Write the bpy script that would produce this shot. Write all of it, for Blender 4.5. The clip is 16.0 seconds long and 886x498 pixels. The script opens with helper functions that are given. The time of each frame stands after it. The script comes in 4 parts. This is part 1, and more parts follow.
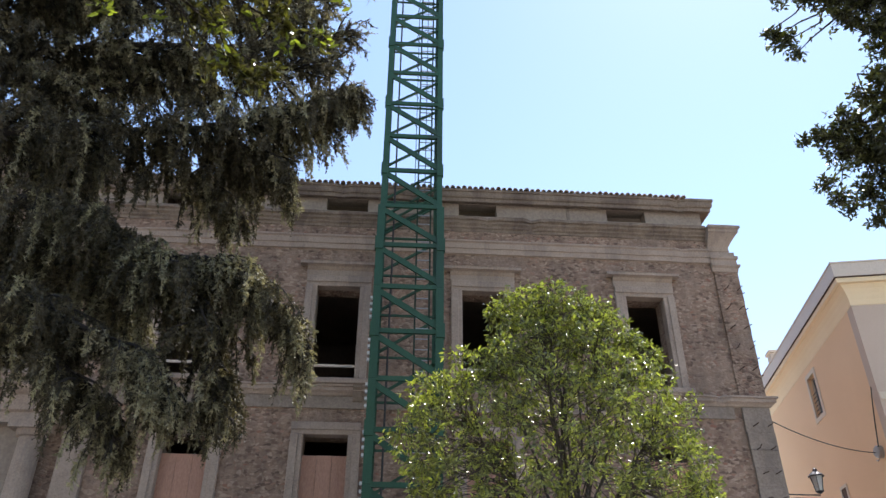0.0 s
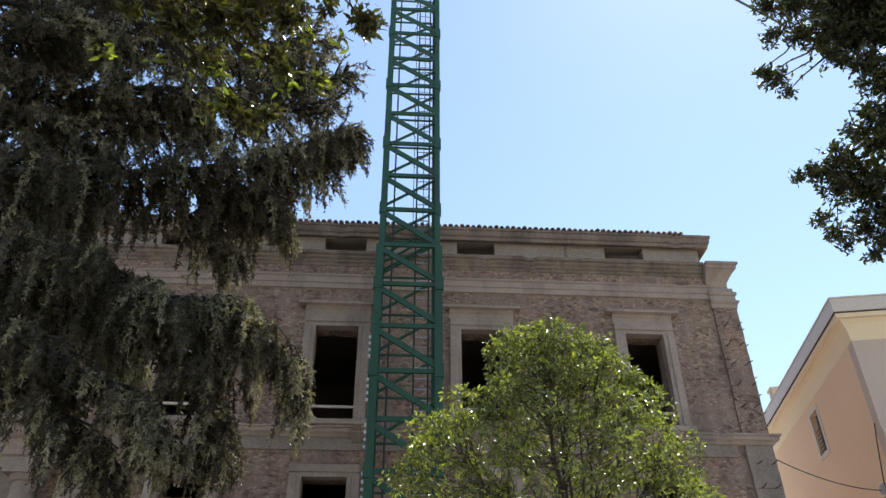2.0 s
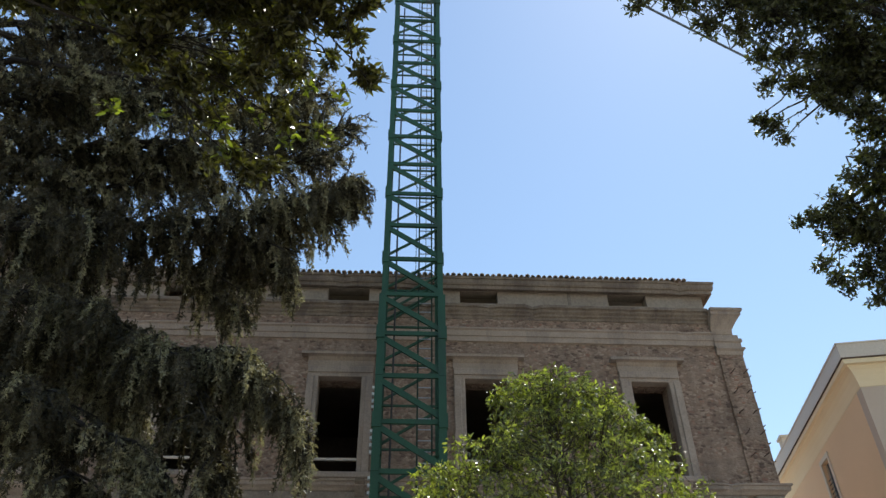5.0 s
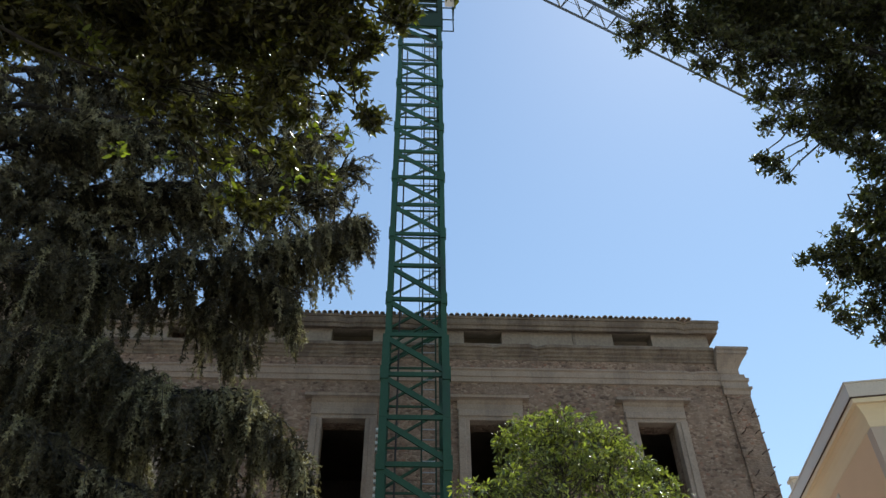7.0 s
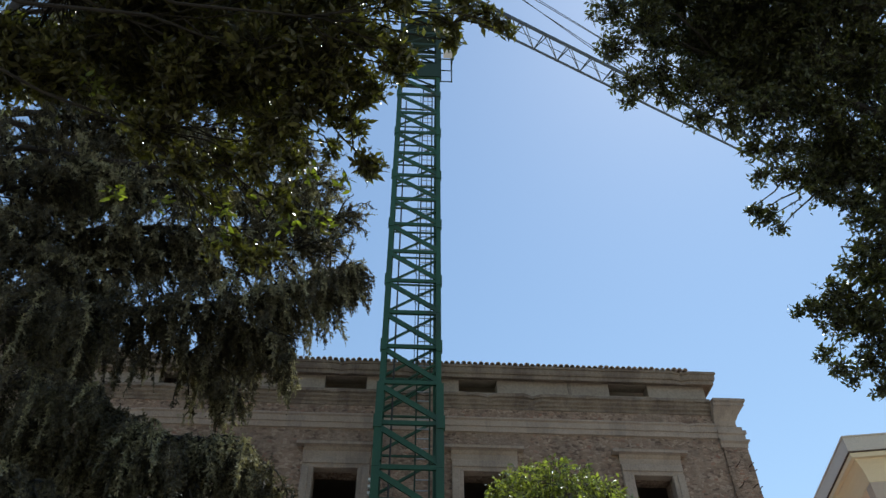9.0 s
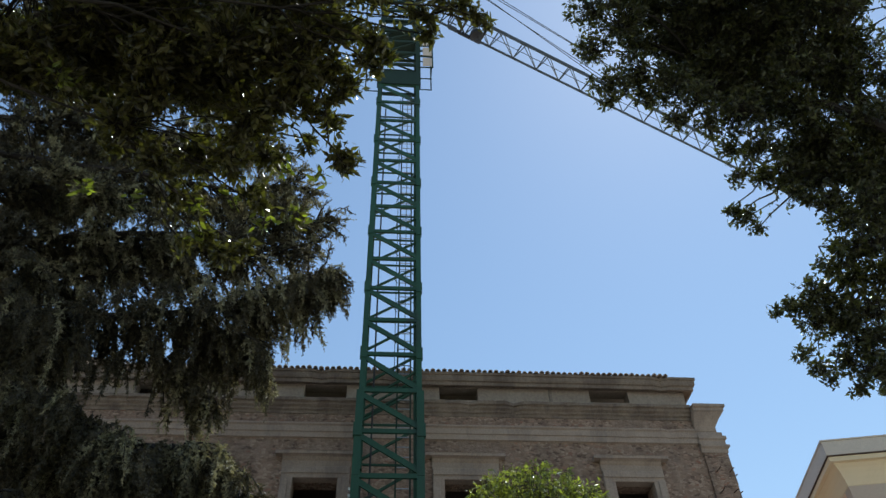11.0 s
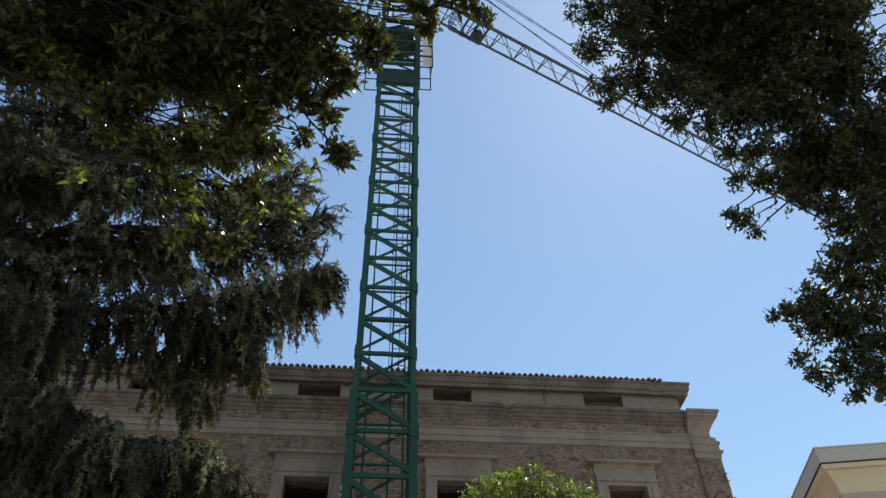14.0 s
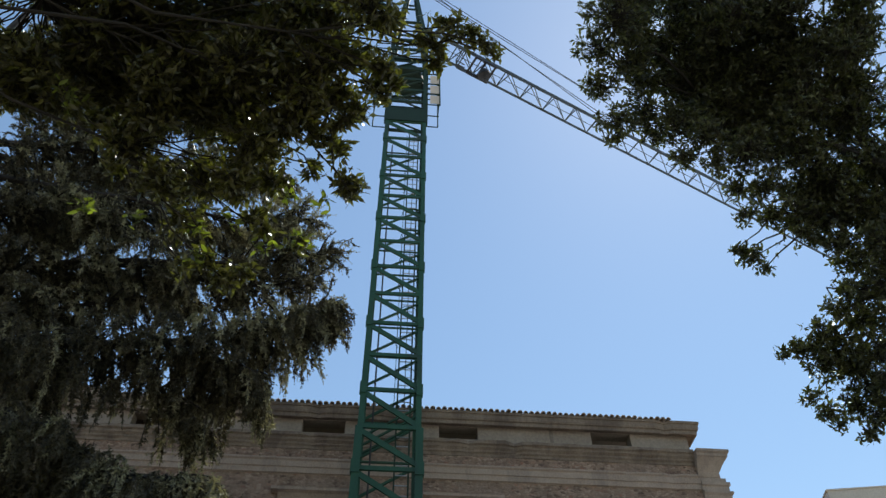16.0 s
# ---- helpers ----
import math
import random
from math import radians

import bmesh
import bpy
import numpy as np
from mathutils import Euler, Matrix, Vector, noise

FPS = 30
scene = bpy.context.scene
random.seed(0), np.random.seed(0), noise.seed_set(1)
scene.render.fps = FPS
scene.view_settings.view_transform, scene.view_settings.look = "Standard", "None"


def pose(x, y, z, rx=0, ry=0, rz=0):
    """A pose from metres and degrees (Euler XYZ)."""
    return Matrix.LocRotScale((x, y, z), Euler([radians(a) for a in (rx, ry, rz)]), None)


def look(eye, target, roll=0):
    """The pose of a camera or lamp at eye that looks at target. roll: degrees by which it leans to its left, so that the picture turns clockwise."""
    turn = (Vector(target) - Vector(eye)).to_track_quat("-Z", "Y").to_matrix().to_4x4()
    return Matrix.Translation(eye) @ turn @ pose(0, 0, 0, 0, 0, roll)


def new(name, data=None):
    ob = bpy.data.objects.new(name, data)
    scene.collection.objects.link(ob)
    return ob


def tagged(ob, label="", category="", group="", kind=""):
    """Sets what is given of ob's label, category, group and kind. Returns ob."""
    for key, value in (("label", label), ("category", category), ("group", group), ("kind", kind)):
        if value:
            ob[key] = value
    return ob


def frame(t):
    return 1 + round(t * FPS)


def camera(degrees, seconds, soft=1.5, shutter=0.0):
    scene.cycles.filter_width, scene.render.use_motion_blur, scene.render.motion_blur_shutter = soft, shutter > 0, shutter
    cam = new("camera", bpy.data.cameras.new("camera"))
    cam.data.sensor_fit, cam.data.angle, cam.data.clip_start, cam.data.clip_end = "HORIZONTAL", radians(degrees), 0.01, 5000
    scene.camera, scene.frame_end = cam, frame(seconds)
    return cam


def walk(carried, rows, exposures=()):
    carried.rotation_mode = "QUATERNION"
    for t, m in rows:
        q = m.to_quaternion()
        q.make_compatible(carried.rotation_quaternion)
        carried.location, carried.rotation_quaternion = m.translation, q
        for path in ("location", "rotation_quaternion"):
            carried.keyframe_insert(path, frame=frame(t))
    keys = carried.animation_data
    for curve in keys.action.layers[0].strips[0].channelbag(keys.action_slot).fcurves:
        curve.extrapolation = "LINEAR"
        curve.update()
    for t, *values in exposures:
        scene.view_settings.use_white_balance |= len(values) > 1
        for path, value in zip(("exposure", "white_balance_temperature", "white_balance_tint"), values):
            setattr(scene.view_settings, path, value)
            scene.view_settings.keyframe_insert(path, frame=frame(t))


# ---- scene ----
# seconds, place, tilt above the horizon, roll, yaw
PATH = [
    (0.0, -0.000, 0.000, 1.600, 31.15, -0.23, -3.95),
    (0.5, 0.004, -0.004, 1.596, 31.79, 0.00, -3.92),
    (1.0, 0.004, -0.004, 1.594, 32.52, 0.05, -3.95),
    (1.5, 0.007, -0.006, 1.593, 33.32, 0.12, -3.90),
    (2.0, 0.006, -0.005, 1.593, 34.09, 0.25, -3.78),
    (2.5, 0.008, -0.007, 1.590, 34.74, 0.40, -3.64),
    (3.0, 0.013, -0.014, 1.585, 35.38, 0.44, -3.53),
    (3.5, 0.013, -0.014, 1.585, 35.90, 0.38, -3.46),
    (4.0, 0.012, -0.013, 1.584, 36.53, 0.41, -3.43),
    (6.5, 0.018, -0.018, 1.575, 40.01, 0.83, -2.98),
    (7.0, 0.017, -0.017, 1.577, 40.88, 0.64, -2.85),
    (7.5, 0.018, -0.019, 1.574, 41.78, 0.49, -2.88),
    (8.0, 0.021, -0.024, 1.570, 42.67, 0.47, -2.95),
    (8.5, 0.023, -0.025, 1.568, 43.56, 0.45, -3.09),
    (9.0, 0.021, -0.020, 1.570, 44.48, 0.32, -3.55),
    (11.5, 0.059, 0.138, 1.548, 45.27, 1.70, -4.70),
    (12.0, 0.058, 0.146, 1.552, 44.93, 1.57, -5.19),
    (12.5, 0.061, 0.157, 1.557, 44.72, 1.48, -5.40),
    (13.0, 0.070, 0.164, 1.567, 44.64, 1.72, -5.03),
    (13.5, 0.071, 0.176, 1.568, 44.96, 1.57, -4.92),
    (14.0, 0.068, 0.187, 1.571, 45.36, 1.01, -5.29),
    (14.5, 0.059, 0.199, 1.565, 45.97, 0.43, -5.67),
    (15.0, 0.057, 0.209, 1.564, 46.79, 0.48, -5.43),
    (15.5, 0.058, 0.219, 1.565, 47.50, 0.41, -5.29),
    (16.0, 0.061, 0.223, 1.564, 48.16, 0.45, -5.19),
]
cam = camera(60.97, 16.0, soft=1.45)
EXPOSURES = [(0.0, 0.64, 6300, 17), (1.5, 0.5, 6300, 15), (3.5, 0.25, 6400, 10), (6.5, 0.0, 6350, 6), (9.0, -0.14, 6200, 5), (11.5, -0.2, 6150, 5), (16.0, -0.14, 6200, 5)]
walk(cam, [(t, pose(x, y, z, 90 + tilt, roll, yaw)) for t, x, y, z, tilt, roll, yaw in PATH], EXPOSURES)

# ---- light ----
world = bpy.data.worlds.new("sky")
scene.world = world
world.use_nodes = True
SUN_AZ, SUN_EL = radians(37.5), radians(60.0)
sky = world.node_tree.nodes.new("ShaderNodeTexSky")
sky.sky_type, sky.sun_disc = "NISHITA", False
sky.sun_elevation, sky.sun_rotation = SUN_EL, SUN_AZ
sky.air_density, sky.dust_density, sky.ozone_density = 1.45, 0.15, 0.55
world.node_tree.links.new(sky.outputs["Color"], world.node_tree.nodes["Background"].inputs["Color"])
world.node_tree.nodes["Background"].inputs["Strength"].default_value = 0.15
SUN_DIR = Vector((math.sin(SUN_AZ) * math.cos(SUN_EL), math.cos(SUN_AZ) * math.cos(SUN_EL), math.sin(SUN_EL)))
sun = new("sun", bpy.data.lights.new("sun", "SUN"))
sun.data.energy, sun.data.angle, sun.data.color = 5.0, radians(0.53), (1.0, 0.95, 0.87)
sun.matrix_world = look(SUN_DIR * 60, (0, 0, 0))


# ---- materials ----
def material(name, rough=0.8, metal=0.0):
    m = bpy.data.materials.new(name)
    m.use_nodes = True
    b = m.node_tree.nodes["Principled BSDF"]
    b.inputs["Roughness"].default_value, b.inputs["Metallic"].default_value = rough, metal
    return m, m.node_tree, b


def node(tree, kind, **values):
    n = tree.nodes.new(kind)
    for key, v in values.items():
        n.inputs[key.replace("_", " ")].default_value = v
    return n


def ramp(tree, fac, stops):
    r = tree.nodes.new("ShaderNodeValToRGB")
    while len(r.color_ramp.elements) < len(stops):
        r.color_ramp.elements.new(0.5)
    for e, (at, c) in zip(r.color_ramp.elements, stops):
        e.position, e.color = at, (*c, 1)
    tree.links.new(fac, r.inputs["Fac"])
    return r.outputs["Color"]


def blend(tree, fac, a, b, how="MIX"):
    n = tree.nodes.new("ShaderNodeMix")
    n.data_type, n.blend_type = "RGBA", how
    for sock, v in ((n.inputs[0], fac), (n.inputs[6], a), (n.inputs[7], b)):
        if isinstance(v, (int, float)):
            sock.default_value = v
        elif isinstance(v, tuple):
            sock.default_value = (*v, 1)
        else:
            tree.links.new(v, sock)
    return n.outputs[2]


def world_place(tree, scale=(1, 1, 1)):
    g = tree.nodes.new("ShaderNodeNewGeometry")
    m = tree.nodes.new("ShaderNodeMapping")
    m.inputs["Scale"].default_value = scale
    tree.links.new(g.outputs["Position"], m.inputs["Vector"])
    return m.outputs["Vector"]


def noisy(tree, vector, scale, detail=6, rough=0.6):
    n = node(tree, "ShaderNodeTexNoise", Scale=scale, Detail=detail, Roughness=rough)
    tree.links.new(vector, n.inputs["Vector"])
    return n.outputs["Fac"]


def bumped(tree, bsdf, height, strength, distance):
    b = node(tree, "ShaderNodeBump", Strength=strength, Distance=distance)
    tree.links.new(height, b.inputs["Height"])
    tree.links.new(b.outputs["Normal"], bsdf.inputs["Normal"])


def surface(name, dark, light, scale=3.0, fine=40.0, rough=0.8, metal=0.0, relief=0.004, streak=1.0, stain=None, soiled=0.52):
    """A weathered surface: broad stains, fine grain and relief."""
    m, tree, b = material(name, rough, metal)
    at = world_place(tree, (1, 1, streak))
    broad, grain = noisy(tree, at, scale), noisy(tree, at, fine, 3)
    c = ramp(tree, broad, [(0.32, dark), (0.68, light)])
    c = blend(tree, 0.35, c, ramp(tree, grain, [(0.3, tuple(v * 0.55 for v in dark)), (0.7, tuple(min(1, v * 1.15) for v in light))]))
    if stain:
        c = blend(tree, ramp(tree, noisy(tree, world_place(tree, (1, 1, 0.25)), 1.1, 8, 0.7), [(soiled, (0, 0, 0)), (soiled + 0.14, (0.8, 0.8, 0.8))]), c, stain)
    tree.links.new(c, b.inputs["Base Color"])
    bumped(tree, b, grain, 0.5, relief)
    return m


def rubble(name):
    """Rough masonry of small courses with traces of old plaster."""
    m, tree, b = material(name, 0.92)
    at = world_place(tree, (1, 1, 1.7))
    warp = node(tree, "ShaderNodeTexNoise", Scale=2.5, Detail=3.0)
    tree.links.new(at, warp.inputs["Vector"])
    off = tree.nodes.new("ShaderNodeVectorMath")
    off.operation = "MULTIPLY_ADD"
    tree.links.new(warp.outputs["Color"], off.inputs[0])
    off.inputs[1].default_value = (0.25, 0.25, 0.25)
    tree.links.new(at, off.inputs[2])
    cells = node(tree, "ShaderNodeTexVoronoi", Scale=8.5)
    tree.links.new(off.outputs[0], cells.inputs["Vector"])
    edge = node(tree, "ShaderNodeTexVoronoi", Scale=8.5)
    edge.feature = "DISTANCE_TO_EDGE"
    tree.links.new(off.outputs[0], edge.inputs["Vector"])
    sep = tree.nodes.new("ShaderNodeSeparateColor")
    tree.links.new(cells.outputs["Color"], sep.inputs[0])
    c = ramp(tree, sep.outputs[0], [(0.0, (0.145, 0.10, 0.075)), (0.25, (0.255, 0.175, 0.132)), (0.6, (0.33, 0.243, 0.186)), (0.88, (0.43, 0.34, 0.27)), (1.0, (0.29, 0.15, 0.105))])
    joint = ramp(tree, edge.outputs["Distance"], [(0.0, (1, 1, 1)), (0.09, (0, 0, 0))])
    c = blend(tree, joint, c, (0.265, 0.203, 0.158))
    broad = noisy(tree, world_place(tree), 0.7, 8, 0.65)
    plaster = ramp(tree, broad, [(0.50, (0, 0, 0)), (0.60, (0.75, 0.75, 0.75))])
    c = blend(tree, plaster, c, ramp(tree, noisy(tree, world_place(tree), 9, 6), [(0.3, (0.25, 0.188, 0.148)), (0.7, (0.39, 0.31, 0.25))]))
    grime = ramp(tree, noisy(tree, world_place(tree, (1, 1, 0.4)), 1.3, 8, 0.7), [(0.36, (0.62, 0.565, 0.53)), (0.6, (1.0, 0.91, 0.84))])
    c = blend(tree, 1.0, c, grime, "MULTIPLY")
    tree.links.new(c, b.inputs["Base Color"])
    pits = blend(tree, 0.35, edge.outputs["Distance"], noisy(tree, world_place(tree), 22, 5))
    bumped(tree, b, pits, 0.9, 0.06)
    return m


def leafy(name, dark, light, rough=0.35, through_leaf=0.35, spec=0.5, clumps=0.0, glow=(1.6, 2.0, 0.55)):
    """Leaves: varied green by leaf, glossy above, with light passing through."""
    m, tree, b = material(name, rough)
    b.inputs["Specular IOR Level"].default_value = spec
    g = tree.nodes.new("ShaderNodeNewGeometry")
    fac = g.outputs["Random Per Island"]
    if clumps:
        fac = blend(tree, 0.7, fac, ramp(tree, noisy(tree, g.outputs["Position"], clumps, 4), [(0.38, (0, 0, 0)), (0.66, (1, 1, 1))]))
    c = ramp(tree, fac, [(0.0, dark), (0.75, light), (1.0, tuple(v * 1.5 for v in light))])
    tree.links.new(c, b.inputs["Base Color"])
    t = tree.nodes.new("ShaderNodeBsdfTranslucent")
    tree.links.new(blend(tree, 1.0, c, glow, "MULTIPLY"), t.inputs["Color"])
    mix = tree.nodes.new("ShaderNodeMixShader")
    mix.inputs[0].default_value = through_leaf
    tree.links.new(b.outputs[0], mix.inputs[1])
    tree.links.new(t.outputs[0], mix.inputs[2])
    tree.links.new(mix.outputs[0], tree.nodes["Material Output"].inputs["Surface"])
    return m


M_RUBBLE = rubble("rubble_masonry")
M_STONE = surface("carved_limestone", (0.286, 0.212, 0.164), (0.408, 0.316, 0.249), 1.2, 22, 0.85, 0, 0.01, 1, (0.201, 0.159, 0.133))
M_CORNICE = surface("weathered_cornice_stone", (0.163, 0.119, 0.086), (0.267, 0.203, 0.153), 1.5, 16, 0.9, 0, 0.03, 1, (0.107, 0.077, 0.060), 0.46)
M_QUOIN = surface("corner_stone", (0.213, 0.162, 0.125), (0.309, 0.246, 0.193), 2.0, 14, 0.9, 0, 0.03, 1, (0.155, 0.121, 0.102))
M_PLASTER = surface("old_plaster", (0.252, 0.197, 0.155), (0.344, 0.279, 0.223), 0.9, 12, 0.9, 0, 0.008, 1, (0.235, 0.185, 0.151))
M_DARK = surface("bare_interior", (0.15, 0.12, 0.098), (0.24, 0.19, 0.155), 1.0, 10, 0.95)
M_TILE = surface("terracotta_tile", (0.38, 0.29, 0.225), (0.52, 0.42, 0.34), 2.0, 25, 0.85, 0, 0.006)
M_BOARD = surface("plywood_board", (0.33, 0.17, 0.115), (0.43, 0.235, 0.16), 0.8, 30, 0.7, 0, 0.002, 0.3)
M_OCHRE = surface("ochre_render", (0.76, 0.51, 0.30), (0.83, 0.57, 0.345), 0.35, 60, 0.85, 0, 0.002)
M_OCHRE_LIGHT = surface("pale_yellow_render", (0.80, 0.63, 0.40), (0.86, 0.69, 0.46), 0.5, 60, 0.85, 0, 0.002)
M_FASCIA = surface("painted_metal_fascia", (0.58, 0.48, 0.39), (0.66, 0.56, 0.46), 0.6, 30, 0.55, 0, 0.001)
M_FRONT = surface("duller_front_render", (0.52, 0.40, 0.31), (0.59, 0.46, 0.365), 0.4, 60, 0.85, 0, 0.002)
M_TRIM = surface("pale_trim", (0.62, 0.52, 0.40), (0.70, 0.60, 0.48), 0.8, 40, 0.8)
M_GREEN = surface("green_crane_paint", (0.011, 0.056, 0.026), (0.020, 0.085, 0.042), 1.4, 30, 0.58, 0, 0.001, 0.5, (0.02, 0.035, 0.025))
M_GREEN_DARK = surface("dark_green_paint", (0.006, 0.022, 0.012), (0.010, 0.034, 0.018), 1.5, 30, 0.75)
M_STEEL = surface("galvanised_steel", (0.30, 0.31, 0.31), (0.42, 0.43, 0.43), 3, 40, 0.35, 0.8, 0.001)
M_JIB = surface("pale_grey_jib_paint", (0.040, 0.052, 0.062), (0.070, 0.088, 0.10), 2, 40, 0.75, 0.0, 0.001)
# White that stands in for the bright glints along the mast edge.
M_GLINT_WHITE = surface("glint_white", (0.62, 0.62, 0.60), (0.74, 0.74, 0.72), 3, 40, 0.25)
M_RUST = surface("rusty_iron", (0.05, 0.03, 0.022), (0.12, 0.07, 0.045), 8, 60, 0.9)
M_IRON = surface("black_iron", (0.02, 0.02, 0.022), (0.045, 0.045, 0.05), 4, 50, 0.5, 0.4)
M_CABLE = surface("black_cable", (0.015, 0.013, 0.012), (0.03, 0.027, 0.025), 10, 60, 0.6)
M_BARK = surface("grey_brown_bark", (0.016, 0.012, 0.010), (0.048, 0.037, 0.029), 5, 35, 0.95, 0, 0.02, 0.3)
M_BARK_YOUNG = surface("smooth_brown_bark", (0.045, 0.035, 0.026), (0.095, 0.075, 0.055), 6, 40, 0.85, 0, 0.004, 0.4)
M_PAVE = surface("stone_paving", (0.42, 0.385, 0.34), (0.54, 0.50, 0.45), 0.6, 8, 0.85, 0, 0.01)
M_DIM_GROUND = surface("dim_ground_soil", (0.075, 0.070, 0.042), (0.135, 0.122, 0.078), 0.8, 9, 0.95, 0, 0.03)
M_LEAF_RIGHT = leafy("holm_oak_leaf", (0.024, 0.025, 0.011), (0.080, 0.078, 0.030), 0.36, 0.24)
M_LEAF_LEFT = leafy("evergreen_oak_leaf", (0.036, 0.030, 0.013), (0.110, 0.095, 0.034), 0.28, 0.28)
# Brighter copy for fresh leaves; part of its brightness is sunlight put into colour.
M_LEAF_FRESH = leafy("fresh_sunlit_oak_leaf", (0.08, 0.085, 0.018), (0.17, 0.175, 0.036), 0.32, 0.5)
M_LEAF_TREE = leafy("glossy_young_leaf", (0.070, 0.072, 0.024), (0.29, 0.28, 0.078), 0.29, 0.40, 1.0)
M_NEEDLE = leafy("cedar_needle", (0.020, 0.018, 0.012), (0.130, 0.111, 0.071), 0.6, 0.18, 0.3, 4.5, (1.5, 1.45, 0.7))
# Paler copy of the needles: sunlight on the outer sprays, put into the colour.
M_NEEDLE_PALE = leafy("sunlit_cedar_needle", (0.12, 0.110, 0.070), (0.36, 0.325, 0.215), 0.6, 0.22, 0.3, 5.0, (1.5, 1.5, 0.8))

m, tree, b = material("window_glass", 0.05)
b.inputs["Base Color"].default_value = (0.10, 0.13, 0.16, 1)
b.inputs["Specular IOR Level"].default_value = 0.8
M_GLASS = m
m, tree, b = material("frosted_lamp_glass", 0.25)
b.inputs["Base Color"].default_value = (0.75, 0.75, 0.72, 1)
b.inputs["Transmission Weight"].default_value = 0.6
M_LAMP = m


# ---- building blocks ----
def part(name, bm, mat, parent=None, label=""):
    """One mesh object out of a bmesh, under a thing or a part of it."""
    data = bpy.data.meshes.new(name)
    bm.to_mesh(data)
    bm.free()
    data.materials.append(mat)
    ob = new(name, data)
    if parent is not None:
        ob.parent = parent
        ob.matrix_parent_inverse = Matrix.Identity(4)
    return tagged(ob, label)


def thing(name, label, category, group="", kind=""):
    return tagged(new(name), label, category, group, kind)


def box(bm, x0, x1, y0, y1, z0, z1, m=None):
    vs = [Vector((x, y, z)) for z in (z0, z1) for y in (y0, y1) for x in (x0, x1)]
    vs = [bm.verts.new(m @ v if m else v) for v in vs]
    for f in ((0, 2, 3, 1), (4, 5, 7, 6), (0, 1, 5, 4), (1, 3, 7, 5), (3, 2, 6, 7), (2, 0, 4, 6)):
        bm.faces.new([vs[i] for i in f])
    return bm


def frame_of(p, q):
    ahead = (Vector(q) - Vector(p)).normalized()
    side = ahead.cross(Vector((0, 0, 1)) if abs(ahead.z) < 0.95 else Vector((1, 0, 0))).normalized()
    return ahead, side, side.cross(ahead)


def bar(bm, p, q, w, h=None):
    """A straight rolled bar from p to q."""
    p, q, h = Vector(p), Vector(q), h or w
    _, s, u = frame_of(p, q)
    ring = [[bm.verts.new(c + s * (a * w / 2) + u * (b * h / 2)) for a, b in ((-1, -1), (1, -1), (1, 1), (-1, 1))] for c in (p, q)]
    for i in range(4):
        bm.faces.new((ring[0][i], ring[0][(i + 1) % 4], ring[1][(i + 1) % 4], ring[1][i]))
    bm.faces.new(ring[0][::-1])
    bm.faces.new(ring[1])
    return bm


def tube(bm, points, radii, sides=6):
    """A round limb, pipe or cable through points."""
    rings, last = [], len(points) - 1
    for i, c in enumerate(points):
        a, s, u = frame_of(points[max(0, i - 1)], points[min(last, i + 1)])
        r = radii[i] if isinstance(radii, (list, tuple)) else radii
        rings.append([bm.verts.new(Vector(c) + (s * math.cos(k * math.tau / sides) + u * math.sin(k * math.tau / sides)) * r) for k in range(sides)])
    for a, b in zip(rings, rings[1:]):
        for k in range(sides):
            bm.faces.new((a[k], a[(k + 1) % sides], b[(k + 1) % sides], b[k]))
    bm.faces.new(rings[0][::-1])
    bm.faces.new(rings[-1])
    return bm


def profile(bm, outline, x0, x1, wrap=0.0, worn=0.0):
    """A moulding: an outline of (out, z) drawn along x, chipped by worn; its right end may return along +y over wrap."""
    pick = random.Random(int(x1 * 100) + len(outline))
    n = max(1, int((x1 - x0) / 0.28)) if worn else 1
    rows = []
    for k in range(n + 1):
        last = k == n
        x = x0 + (x1 - x0) * k / n
        chip = 1.0 - (pick.uniform(0.1, 0.45) if worn and not last and pick.random() < 0.12 else 0.0)
        row = []
        for o, z in outline:
            d = o * chip + (pick.uniform(-worn, worn) if 0.03 < o and not last else 0)
            dz = pick.uniform(-worn, worn) * 0.6 if worn and not last else 0
            row.append(bm.verts.new((x + (o if wrap and last else 0), FACE - d, z + dz)))
        rows.append(row)
    for a, b in zip(rows, rows[1:]):
        for i in range(len(outline) - 1):
            bm.faces.new((a[i], a[i + 1], b[i + 1], b[i]))
    bm.faces.new(rows[0])
    if wrap:
        far = [bm.verts.new((x1 + o, FACE + wrap, z)) for o, z in outline]
        for i in range(len(outline) - 1):
            bm.faces.new((rows[-1][i], rows[-1][i + 1], far[i + 1], far[i]))
        bm.faces.new(far[::-1])
    else:
        bm.faces.new(rows[-1][::-1])
    return bm


def soften(ob, width=0.012, segments=1):
    mod = ob.modifiers.new("worn_edge", "BEVEL")
    mod.width, mod.segments, mod.limit_method, mod.angle_limit = width, segments, "ANGLE", radians(40)
    return ob


# ---- ground ----
bm = bmesh.new()
box(bm, -2500, 2500, -2500, 2500, -0.5, 0)
tagged(part("ground", bm, M_PAVE), "pale stone paving of the square", "ground", kind="structure")
# Unseen dark sheet added to cut the light bounced up into the trees.
bm = bmesh.new()
box(bm, -34, 34, -30, 7.5, 0, 0.06)
tagged(part("bounce_dimmer", bm, M_DIM_GROUND), "added dark soil sheet, out of view, that dims the light bounced onto the trees", "ground", kind="structure")

# ---- the palace ----
FACE = 20.0
LEFT, RIGHT, TOP = -26.0, 10.6, 14.9
palace = thing("palace", "unfinished old palace of bare rubble masonry with stone window frames", "building")
